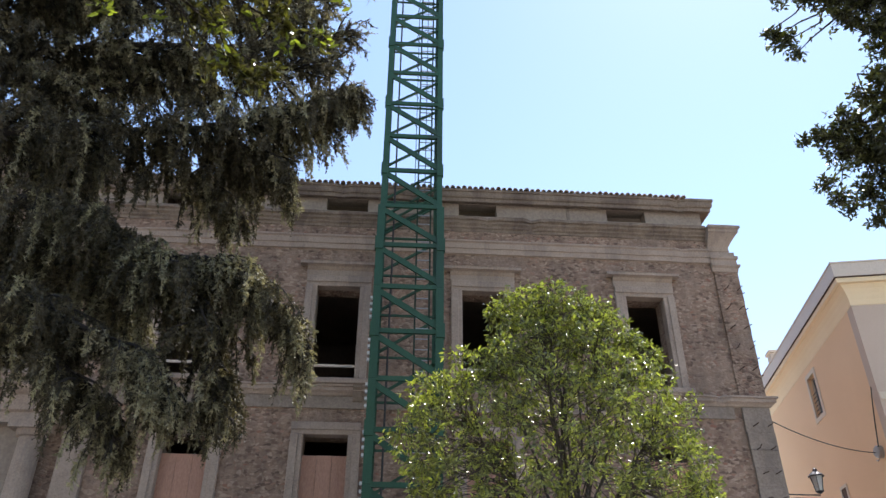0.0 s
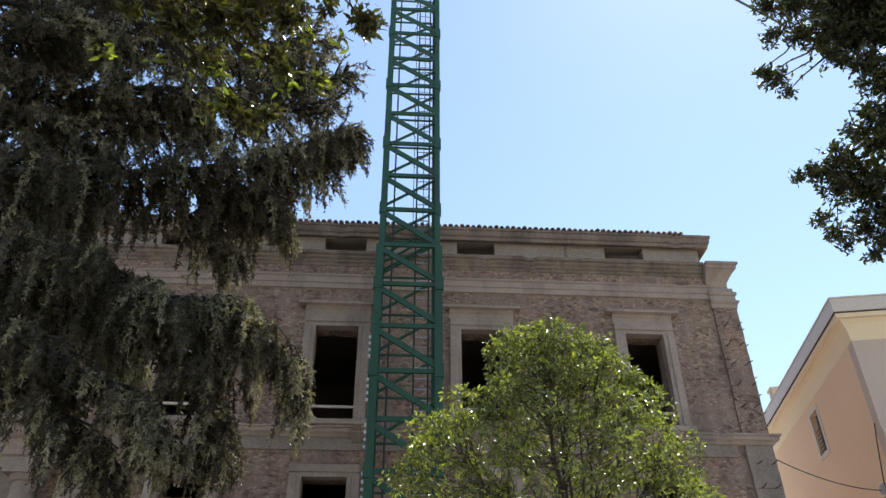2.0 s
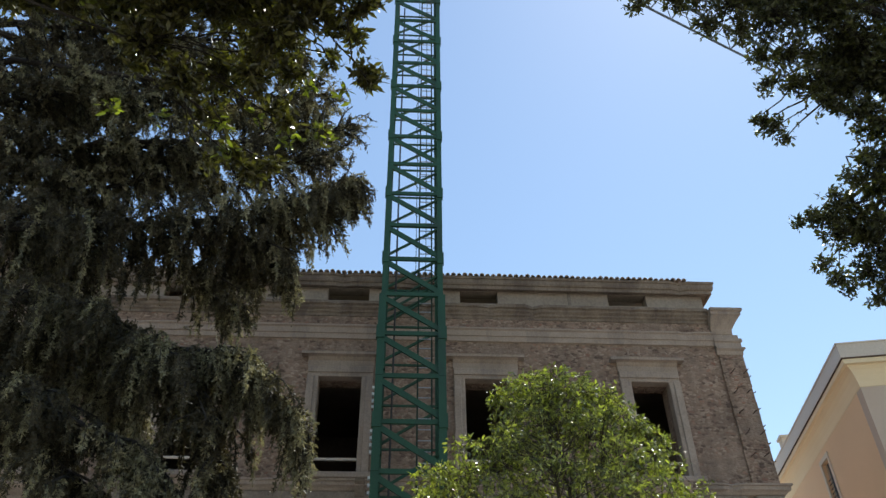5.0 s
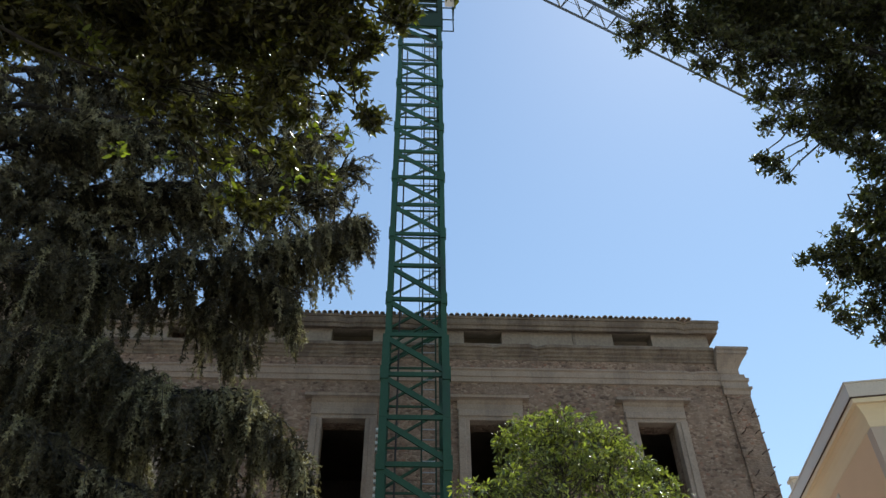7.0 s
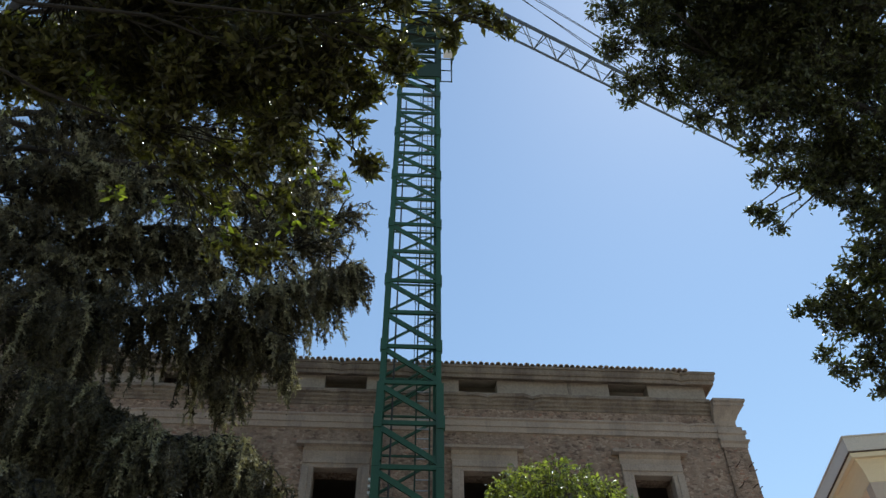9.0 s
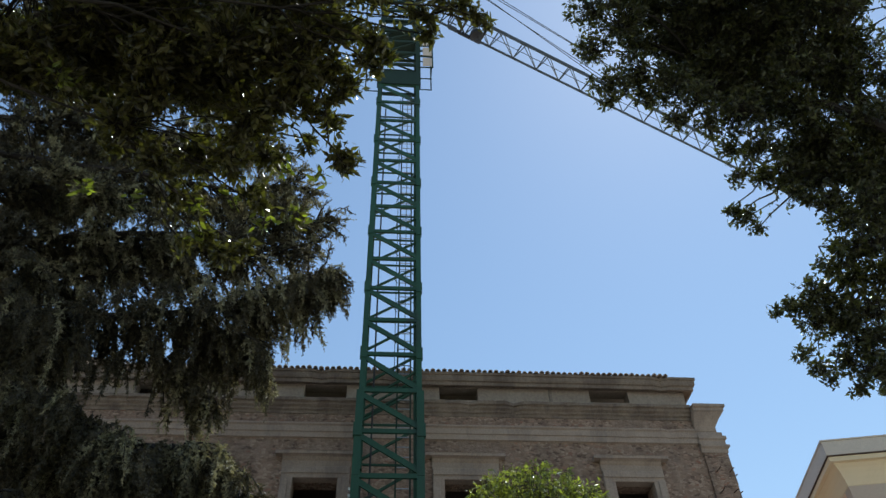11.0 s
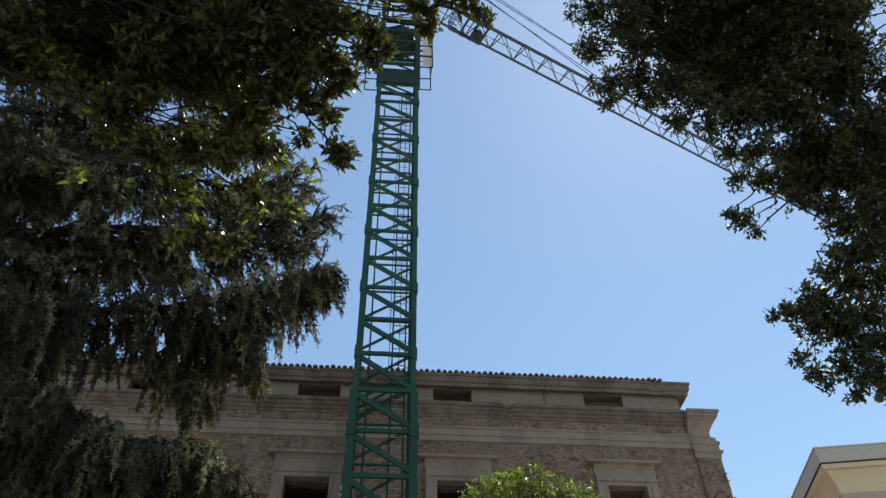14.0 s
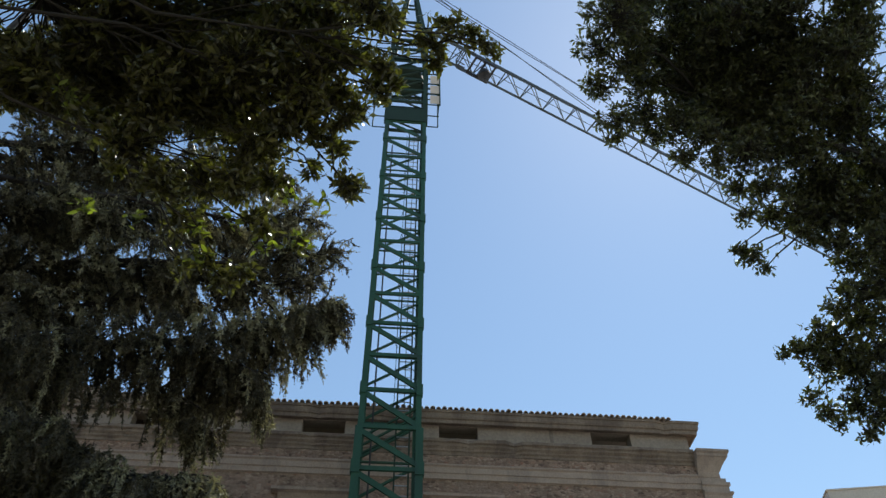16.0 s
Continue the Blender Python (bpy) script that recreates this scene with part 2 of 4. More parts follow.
# openings: x0, x1, z0, z1
UPPER = [(-11.35, -10.05, 9.28, 12.26), (-6.75, -5.45, 9.28, 12.26), (-2.42, -1.13, 9.28, 12.26), (1.90, 3.18, 9.28, 12.26), (6.91, 8.09, 9.28, 12.26)]
LOWER = [(-6.05, -4.80, 4.6, 7.72), (-2.40, -1.18, 4.6, 7.76), (1.98, 3.20, 4.6, 7.76), (6.95, 8.15, 4.6, 7.80)]


def pierced(bm, x0, x1, z0, z1, openings, y0, y1):
    """A wall slab with real openings through it."""
    xs = sorted({x0, x1, *(v for o in openings for v in o[:2] if x0 < v < x1)})
    zs = sorted({z0, z1, *(v for o in openings for v in o[2:] if z0 < v < z1)})
    for a, b in zip(xs, xs[1:]):
        run = None
        for c, e in zip(zs, zs[1:]):
            hole = any(o[0] <= a and b <= o[1] and o[2] <= c and e <= o[3] for o in openings)
            if hole and run is not None:
                box(bm, a, b, y0, y1, run, c)
                run = None
            elif not hole and run is None:
                run = c
        if run is not None:
            box(bm, a, b, y0, y1, run, z1)
    return bm


ATTIC = [(-7.5, -6.2, 15.0, 15.46), (-2.38, -1.07, 15.0, 15.46), (1.84, 3.06, 15.0, 15.46), (6.67, 7.94, 15.02, 15.46)]
part("front_wall", pierced(bmesh.new(), LEFT, 10.55, 0, 13.6, UPPER + LOWER, FACE, FACE + 0.7), M_RUBBLE, palace, "bare rubble and brick masonry with plaster traces")
part("side_wall", box(bmesh.new(), 9.9, 10.55, FACE + 0.7, FACE + 14, 0, 13.6), M_RUBBLE, palace)
part("back_wall", box(bmesh.new(), LEFT, 10.55, FACE + 14, FACE + 14.6, 0, 15), M_RUBBLE, palace)
part("end_wall", box(bmesh.new(), LEFT - 0.6, LEFT, FACE, FACE + 14.6, 0, 15), M_RUBBLE, palace)
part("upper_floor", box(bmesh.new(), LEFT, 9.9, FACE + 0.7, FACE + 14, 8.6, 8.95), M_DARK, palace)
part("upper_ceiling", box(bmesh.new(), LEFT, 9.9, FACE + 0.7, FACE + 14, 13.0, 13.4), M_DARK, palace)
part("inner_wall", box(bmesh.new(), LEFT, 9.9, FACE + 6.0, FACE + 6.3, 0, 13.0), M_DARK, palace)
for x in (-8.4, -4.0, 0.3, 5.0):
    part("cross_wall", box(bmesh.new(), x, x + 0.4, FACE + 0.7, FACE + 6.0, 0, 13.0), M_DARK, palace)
# entablature: architrave strip, frieze, cornice
part("architrave", profile(bmesh.new(), [(0, 13.54), (0.06, 13.56), (0.06, 13.72), (0.10, 13.74), (0.10, 13.92), (0.15, 13.96), (0.15, 14.01), (0, 14.03)], LEFT, 9.80, 0, 0.006), M_STONE, palace, "pale dressed stone band")
part("frieze", box(bmesh.new(), LEFT, 10.5, FACE - 0.015, FACE + 0.7, 13.6, 14.5), M_RUBBLE, palace)
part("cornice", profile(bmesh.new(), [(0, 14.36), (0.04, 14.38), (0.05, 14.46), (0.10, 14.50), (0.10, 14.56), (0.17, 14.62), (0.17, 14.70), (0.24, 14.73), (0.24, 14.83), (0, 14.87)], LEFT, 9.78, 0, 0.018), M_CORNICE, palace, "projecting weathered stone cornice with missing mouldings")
part("corner_cornice", profile(bmesh.new(), [(0, 13.95), (0.05, 14.0), (0.10, 14.15), (0.20, 14.32), (0.34, 14.52), (0.38, 14.55), (0.38, 14.64), (0.44, 14.68), (0.44, 14.76), (0, 14.80)], 9.79, 10.38, 6.0), M_STONE, palace, "dressed stone return of the cornice")
# attic
part("attic_wall", pierced(bmesh.new(), LEFT, 9.80, 14.86, 15.50, ATTIC, FACE + 0.02, FACE + 0.45), M_PLASTER, palace, "pale plastered attic wall with low openings")
part("attic_side", box(bmesh.new(), 9.40, 9.80, FACE + 0.45, FACE + 13, 14.86, 15.50), M_PLASTER, palace)
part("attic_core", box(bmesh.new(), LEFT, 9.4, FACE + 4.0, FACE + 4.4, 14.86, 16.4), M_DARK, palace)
part("attic_floor", box(bmesh.new(), LEFT, 9.40, FACE + 0.45, FACE + 13, 14.5, 14.85), M_CORNICE, palace)
# The slot's dark is put in as a coloured strip; no hole is cut.
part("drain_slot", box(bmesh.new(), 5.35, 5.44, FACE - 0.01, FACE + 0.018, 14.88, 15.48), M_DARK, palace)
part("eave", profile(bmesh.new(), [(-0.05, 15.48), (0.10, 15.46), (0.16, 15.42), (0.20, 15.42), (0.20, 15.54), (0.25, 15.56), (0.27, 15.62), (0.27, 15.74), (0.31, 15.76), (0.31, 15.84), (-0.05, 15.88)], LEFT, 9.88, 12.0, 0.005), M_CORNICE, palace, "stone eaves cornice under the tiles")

roof = part("roof", box(bmesh.new(), LEFT, 9.6, FACE - 0.20, FACE + 7, 15.84, 15.90, Matrix.Translation((0, FACE, 16)) @ Matrix.Rotation(radians(16), 4, "X") @ Matrix.Translation((0, -FACE, -16))), M_TILE, palace, "clay tile roof")
back_roof = part("roof_back", box(bmesh.new(), LEFT, 9.6, FACE + 6.9, FACE + 14.4, 17.6, 17.7), M_TILE, palace)


def half_round(length, r0, r1, sides=6):
    """A clay cover tile lying along +y from the origin, with thickness."""
    bm = bmesh.new()
    rings = []
    for y, r in ((0, r0), (length, r1)):
        for k in (r, r - 0.018):
            rings.append([bm.verts.new((k * math.cos(math.pi * i / sides), y, k * math.sin(math.pi * i / sides))) for i in range(sides + 1)])
    a, ai, b, bi = rings
    for i in range(sides):
        bm.faces.new((a[i], a[i + 1], b[i + 1], b[i]))
        bm.faces.new((ai[i + 1], ai[i], bi[i], bi[i + 1]))
        bm.faces.new((a[i + 1], a[i], ai[i], ai[i + 1]))
    data = bpy.data.meshes.new("roof_tile")
    bm.to_mesh(data)
    bm.free()
    data.materials.append(M_TILE)
    return data


def window_frame(o, hood, sill):
    """A moulded stone surround with an optional hood and sill."""
    x0, x1, z0, z1 = o
    win = tagged(new("window"), "unglazed opening in a moulded limestone surround")
    win.parent = palace
    w = 0.32
    for name, a, b, c, e in (("jamb", x0 - w, x0 + 0.015, z0, z1), ("jamb", x1 - 0.015, x1 + w, z0, z1), ("lintel", x0 - w, x1 + w, z1 - 0.015, z1 + w)):
        bm = box(bmesh.new(), a, b, FACE - 0.07, FACE + 0.25, c, e)
        inner = 0.12
        if name == "jamb":
            s = (a, b - inner) if a < x0 else (a + inner, b)
            box(bm, s[0], s[1], FACE - 0.11, FACE - 0.071, c, e)
        else:
            box(bm, a, b, FACE - 0.11, FACE - 0.071, c + inner, e)
        soften(part(name, bm, M_STONE, win), 0.015)
    if hood:
        t = z1 + w
        part("hood", profile(bmesh.new(), [(0, t), (0.05, t), (0.05, t + 0.20), (0.08, t + 0.24), (0.12, t + 0.30), (0.22, t + 0.34), (0.22, t + 0.40), (0.26, t + 0.43), (0, t + 0.48)], x0 - w - 0.02, x1 + w + 0.02), M_STONE, win, "projecting stone hood moulding")
        part("hood_end", box(bmesh.new(), x0 - w - 0.22, x1 + w + 0.22, FACE - 0.24, FACE, t + 0.335, t + 0.425), M_STONE, win)
    if sill:
        soften(part("sill", box(bmesh.new(), x0 - w - 0.08, x1 + w + 0.08, FACE - 0.30, FACE + 0.3, z0 - 0.16, z0 - 0.001), M_STONE, win), 0.02)
        for x in (x0 - 0.12, x1 + 0.12):
            bm = profile(bmesh.new(), [(0, z0 - 0.62), (0.08, z0 - 0.60), (0.16, z0 - 0.36), (0.26, z0 - 0.24), (0.26, z0 - 0.165), (0, z0 - 0.162)], x - 0.13, x + 0.13)
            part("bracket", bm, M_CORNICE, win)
        part("guard_rail", box(bmesh.new(), x0, x1, FACE + 0.14, FACE + 0.20, z0 + 0.48, z0 + 0.55), M_FASCIA, win, "grey site guard rail")
        part("guard_rail", box(bmesh.new(), x0, x1, FACE + 0.15, FACE + 0.19, z0 + 0.05, z0 + 0.11), M_FASCIA, win)
    return win


for o in UPPER:
    window_frame(o, True, True)
for i, o in enumerate(LOWER):
    win = window_frame(o, False, False)
    top = o[3] - 0.52
    n = 3
    for k in range(n):
        a = o[0] + (o[1] - o[0]) * k / n
        part("board", box(bmesh.new(), a + 0.004, a + (o[1] - o[0]) / n - 0.004, FACE + 0.16, FACE + 0.19, o[2], top + random.uniform(-0.012, 0.012)), M_BOARD, win, "reddish plywood board closing the opening")

# string course, corner pilaster and recessed field
part("string_course", profile(bmesh.new(), [(0, 8.82), (0.07, 8.84), (0.12, 8.90), (0.20, 8.95), (0.20, 9.04), (0.25, 9.06), (0.25, 9.11), (0, 9.14)], -8.0, 10.62, 8.0, 0.008), M_STONE, palace, "projecting stone string course")
part("parapet_band", box(bmesh.new(), -8.0, 9.6, FACE - 0.05, FACE + 0.01, 8.48, 8.82), M_QUOIN, palace)
random.seed(4)
for z0, z1, base in ((0.0, 8.82, 0.09), (9.14, 13.40, 0.07)):
    z, flip = z0, 0
    while z < z1 - 0.05:
        h = min(random.uniform(0.44, 0.58), z1 - z)
        if z1 - z - h < 0.2:
            h = z1 - z
        d = base + random.uniform(-0.006, 0.008)
        q = part("quoin", box(bmesh.new(), 9.84 + random.uniform(-0.015, 0.015), 10.58 + d * 0.5, FACE - d, FACE + 0.8 + random.uniform(0, 0.2), z + 0.0015, z + h - 0.0015), M_RUBBLE if z0 > 5 else M_QUOIN, palace)
        soften(q, 0.008)
        z += h
part("pilaster_capital", profile(bmesh.new(), [(0, 13.22), (0.08, 13.24), (0.10, 13.36), (0.16, 13.42), (0.16, 13.48), (0.09, 13.52), (0.09, 13.66), (0.14, 13.70), (0.14, 13.80), (0.07, 13.84), (0.07, 13.96), (0, 13.98)], 9.80, 10.55, 1.2), M_STONE, palace, "moulded stone capital of the corner pilaster")
# iron pegs left in the corner
for k in range(10):
    for x in (10.02, 10.42):
        z = 6.3 + k * 0.66 + (0.35 if 6.3 + k * 0.66 > 9 else 0)
        if 8.8 < z < 9.4:
            continue
        x += random.uniform(-0.04, 0.04)
        bm = tube(bmesh.new(), [(x, FACE + 0.02, z), (x + 0.02, FACE - 0.24, z), (x + 0.05, FACE - 0.34, z + random.uniform(-0.02, 0.08))], 0.016, 5)
        part("iron_peg", bm, M_RUST, palace, "short rusty iron peg")
for k in range(6):
    z = 9.9 + k * 0.55
    part("iron_peg", tube(bmesh.new(), [(10.55, FACE + 0.3, z), (10.80, FACE + 0.28, z + 0.02), (10.86, FACE + 0.26, z + 0.06)], 0.018, 5), M_RUST, palace, "short rusty iron peg")

# portal with columns under a heavy entablature
part("portal_entablature", profile(bmesh.new(), [(0, 7.75), (0.35, 7.78), (0.35, 8.05), (0.42, 8.10), (0.42, 8.50), (0.55, 8.58), (0.70, 8.72), (0.70, 8.90), (0.78, 8.96), (0, 9.02)], -14.2, -8.05), M_STONE, palace, "stone entablature over the portal")
for x in (-9.25, -13.0):
    bm = tube(bmesh.new(), [(x, FACE - 0.28, 0.6), (x, FACE - 0.28, 3.0), (x, FACE - 0.28, 7.3)], [0.34, 0.34, 0.29], 20)
    part("portal_column", bm, M_STONE, palace, "smooth limestone column")
    bm = tube(bmesh.new(), [(x, FACE - 0.28, 7.3), (x, FACE - 0.28, 7.38), (x, FACE - 0.28, 7.40), (x, FACE - 0.28, 7.55)], [0.29, 0.29, 0.37, 0.40], 20)
    box(bm, x - 0.46, x + 0.46, FACE - 0.74, FACE + 0.1, 7.551, 7.75)
    part("column_capital", bm, M_STONE, palace)
    part("column_base", box(bmesh.new(), x - 0.48, x + 0.48, FACE - 0.76, FACE + 0.1, 0, 0.6), M_STONE, palace)
for x in (-8.2, -13.9):
    soften(part("portal_pilaster", box(bmesh.new(), x - 0.36, x + 0.36, FACE - 0.12, FACE + 0.05, 0, 7.75), M_STONE, palace), 0.02)
part("portal_field", box(bmesh.new(), -12.6, -9.6, FACE - 0.03, FACE + 0.02, 0, 7.75), M_PLASTER, palace)

# raised block over the portal bay, with a sloping shoulder
bm = box(bmesh.new(), -20.5, -13.4, FACE + 0.6, FACE + 6, 15.6, 18.0)
part("raised_attic", bm, M_RUBBLE, palace, "raised masonry block above the roof line")
bm = bmesh.new()
lo, hi, cut = FACE + 0.62, FACE + 3.2, ((-13.4, 15.6), (-7.4, 15.6), (-7.4, 16.18), (-13.4, 17.98))
a, b = [bm.verts.new((x, lo, z)) for x, z in cut], [bm.verts.new((x, hi, z)) for x, z in cut]
bm.faces.new(a)
bm.faces.new(b[::-1])
for k in range(4):
    bm.faces.new((a[k], b[k], b[(k + 1) % 4], a[(k + 1) % 4]))
part("raised_shoulder", bm, M_RUBBLE, palace)

# ---- tower crane ----
crane = thing("tower_crane", "green lattice tower crane with pale grey jib before the palace", "crane")
CX, CY, HALF = 0.26, 17.9, 0.845
STEP, BAYS, BASE = 1.25, 21, 2.0
TOPZ = BASE + STEP * BAYS
crane.location = (CX, CY, 0)


def lattice_section(index):
    """One bay of the mast: legs, horizontals, diagonals."""
    z0, z1 = BASE + STEP * index, BASE + STEP * (index + 1)
    sec = tagged(new("mast_section"), "")
    sec.parent = crane
    leg_w = 0.20 if index < 9 else 0.15
    half = HALF + 0.055 if index < 9 else HALF
    for sx in (-1, 1):
        for sy in (-1, 1):
            bm = bmesh.new()
            x, y = sx * half, sy * half
            # an angle profile: two flanges meeting at the outer edge, with a joint plate at the foot
            box(bm, min(x, x - sx * leg_w), max(x, x - sx * leg_w), min(y, y - sy * 0.03), max(y, y - sy * 0.03), z0 + 0.004, z1 - 0.004)
            box(bm, min(x, x - sx * 0.03), max(x, x - sx * 0.03), min(y - sy * 0.03, y - sy * leg_w), max(y - sy * 0.03, y - sy * leg_w), z0 + 0.004, z1 - 0.004)
            if index % 2 == 0:
                box(bm, min(x - sx * leg_w, x + sx * 0.03), max(x - sx * leg_w, x + sx * 0.03), min(y - sy * 0.12, y + sy * 0.03), max(y - sy * 0.12, y + sy * 0.03), z0 - 0.16, z0 + 0.22)
            part("leg", bm, M_GREEN, sec)
    h = half - 0.05
    for k, (p, q) in enumerate((((-h, -h), (h, -h)), ((h, -h), (h, h)), ((h, h), (-h, h)), ((-h, h), (-h, -h)))):
        bm = bmesh.new()
        near = k == 0
        bar(bm, (*p, z1), (*q, z1), 0.07 if near else 0.045, 0.12 if near else 0.06)
        part("horizontal", bm, M_GREEN, sec)
        bm = bmesh.new()
        bar(bm, (*p, z1 - 0.08), (*q, z0 + 0.08), 0.06, 0.15 if near else 0.07)
        part("diagonal", bm, M_GREEN, sec)
    return sec


for i in range(BAYS):
    lattice_section(i)
ladder = tagged(new("ladder"), "galvanised access ladder with safety hoops")
ladder.parent = crane
for x in (0.20, 0.58):
    part("stile", bar(bmesh.new(), (x, 0.25, BASE), (x, 0.25, TOPZ + 1), 0.045, 0.045), M_GREEN_DARK, ladder)
# small white plates added on the mast's outer face to stand in for glints
glint = part("glint_plate", box(bmesh.new(), -HALF - 0.17, -HALF - 0.06, 0.48, 0.58, 0, 0.075), M_GLINT_WHITE, crane, "small white plate added to stand in for a glint")
glint.location.z = BASE + 1.0
for i in range(7):
    for k in range(4):
        if i or k:
            r = new("glint_plate", glint.data)
            r.parent = crane
            r.location.z = BASE + 1.0 + i * STEP + k * 0.19
rung = part("rung", bar(bmesh.new(), (0.20, 0.25, 0), (0.58, 0.25, 0), 0.022), M_STEEL, ladder)
rung.location.z = BASE
for k in range(1, int((TOPZ + 1 - BASE) / 0.3)):
    r = new("rung", rung.data)
    r.parent = ladder
    r.location.z = BASE + 0.3 * k
for k in range(10):
    z = 14.6 + k * 1.25
    pts = [(0.39 + 0.34 * math.sin(a), -0.12 - 0.34 * math.cos(a) + 0.3, z) for a in [math.pi * (-0.75 + 1.5 * i / 12) for i in range(13)]]
    part("safety_hoop", tube(bmesh.new(), pts, 0.012, 5), M_GREEN_DARK, ladder)
for x in (0.10, 0.68, 0.39):
    part("hoop_strap", bar(bmesh.new(), (x, -0.10 if x != 0.39 else -0.16, 14.3), (x, -0.10 if x != 0.39 else -0.16, TOPZ), 0.02), M_GREEN_DARK, ladder)
part("power_cable", tube(bmesh.new(), [(-0.5, 0.4, BASE), (-0.47, 0.4, 12), (-0.5, 0.4, TOPZ)], 0.03, 6), M_CABLE, crane)
for y in (-0.3, 0.1, 0.5):
    part("climbing_frame", bar(bmesh.new(), (-0.7, y, 13.3), (0.7, y - 0.1, 14.2), 0.06, 0.05), M_GREEN, crane, "slanted green strut inside the mast")

# base ballast
base = part("ballast", box(bmesh.new(), -1.9, 1.9, -1.9, 1.9, 0, 0.9), M_PAVE, crane, "concrete ballast blocks")
for sx in (-1, 1):
    for sy in (-1, 1):
        part("foot", box(bmesh.new(), sx * HALF - 0.14, sx * HALF + 0.14, sy * HALF - 0.14, sy * HALF + 0.14, 0.9, BASE), M_GREEN, crane)

# slewing part: apron, platforms with rails, tower head
DECK = TOPZ
part("apron_panel", box(bmesh.new(), -0.84, 0.84, -0.88, -0.83, DECK, DECK + 0.95), M_GREEN_DARK, crane, "closed dark green panel below the slewing ring")
for sx in (-1, 1):
    for sy in (-1, 1):
        part("leg", box(bmesh.new(), sx * 0.80 - 0.10, sx * 0.80 + 0.10, sy * 0.72 - 0.10, sy * 0.72 + 0.10, DECK, DECK + 8.0), M_GREEN_DARK, crane)
for k in range(7):
    z = DECK + 1.7 + k * 0.95
    for p, q in (((-0.8, -0.75), (0.8, -0.75)), ((0.8, -0.75), (0.8, 0.75)), ((0.8, 0.75), (-0.8, 0.75)), ((-0.8, 0.75), (-0.8, -0.75))):
        part("turret_beam", bar(bmesh.new(), (*p, z), (*q, z), 0.09, 0.16), M_GREEN_DARK, crane)
        if k < 6:
            part("turret_brace", bar(bmesh.new(), (*p, z), (*q, z + 0.95), 0.06), M_GREEN_DARK, crane)
part("slewing_ring", tube(bmesh.new(), [(0, 0, DECK + 4.6), (0, 0, DECK + 5.1)], 0.72, 24), M_GREEN_DARK, crane, "dark slewing ring")
for sx, x1, z0, z1, n in ((-1, 1.42, 1.1, 4.6, 3), (1, 1.42, 1.4, 4.9, 4)):
    plat = tagged(new("service_platform"), "railed service platform beside the mast")
    plat.parent = crane
    for g in range(3):
        y = -0.85 + 0.55 * g
        part("floor_bar", bar(bmesh.new(), (sx * 0.82, y, DECK + z0), (sx * x1, y, DECK + z0), 0.03, 0.05), M_GREEN_DARK, plat)
    for y in (-0.85, 0.25):
        part("post", bar(bmesh.new(), (sx * x1, y, DECK + z0), (sx * x1, y, DECK + z1), 0.05), M_GREEN_DARK, plat)
    for k in range(1, n + 1):
        z = DECK + z0 + (z1 - z0) * k / n
        part("rail", bar(bmesh.new(), (sx * x1, -0.85, z), (sx * x1, 0.25, z), 0.045), M_GREEN_DARK, plat)
        part("rail", bar(bmesh.new(), (sx * 0.82, -0.85, z), (sx * x1, -0.85, z), 0.045), M_GREEN_DARK, plat)
for k in range(3):
    z = DECK + 1.45 + 0.86 * k
    part("mesh_panel", box(bmesh.new(), 1.0, 1.40, -0.835, -0.82, z + 0.1, z + 0.76), M_FASCIA, crane, "pale mesh panel of the platform railing")
part("toe_board", box(bmesh.new(), -1.36, -1.10, -0.83, -0.80, DECK + 1.1, DECK + 1.9), M_GREEN_DARK, crane)
plat = tagged(new("upper_platform"), "")
plat.parent = crane
for g in range(5):
    y = -1.1 + 2.2 * g / 4
    part("floor_bar", bar(bmesh.new(), (-1.55, y, DECK + 5.13), (1.5, y, DECK + 5.13), 0.03, 0.05), M_GREEN_DARK, plat)
for x, y in ((-1.55, -1.1), (1.5, -1.1), (-1.55, 1.1), (1.5, 1.1), (0, -1.1)):
    part("post", bar(bmesh.new(), (x, y, DECK + 5.16), (x, y, DECK + 6.2), 0.045), M_GREEN_DARK, plat)
for z in (5.7, 6.2):
    for p, q in (((-1.55, -1.1), (1.5, -1.1)), ((1.5, -1.1), (1.5, 1.1)), ((-1.55, 1.1), (1.5, 1.1)), ((-1.55, -1.1), (-1.55, 1.1))):
        part("rail", bar(bmesh.new(), (*p, DECK + z), (*q, DECK + z), 0.04), M_GREEN_DARK, plat)

# jib
JDIR = Vector((0.911, 0.412, 0)).normalized()
JSIDE = Vector((-JDIR.y, JDIR.x, 0))
JZ, JLEN = 38.1, 44.0
jib = tagged(new("jib"), "pale grey lattice jib with three chords")
jib.parent = crane


def jib_at(s, side, up):
    return tuple(JDIR * s + JSIDE * side + Vector((0, 0, JZ + up)))


for side, up, w in ((-0.5, 0, 0.10), (0.5, 0, 0.10), (0, 1.3, 0.11)):
    part("chord", bar(bmesh.new(), jib_at(0.6, side, up), jib_at(JLEN, side, up), w), M_JIB, jib)
n = 28
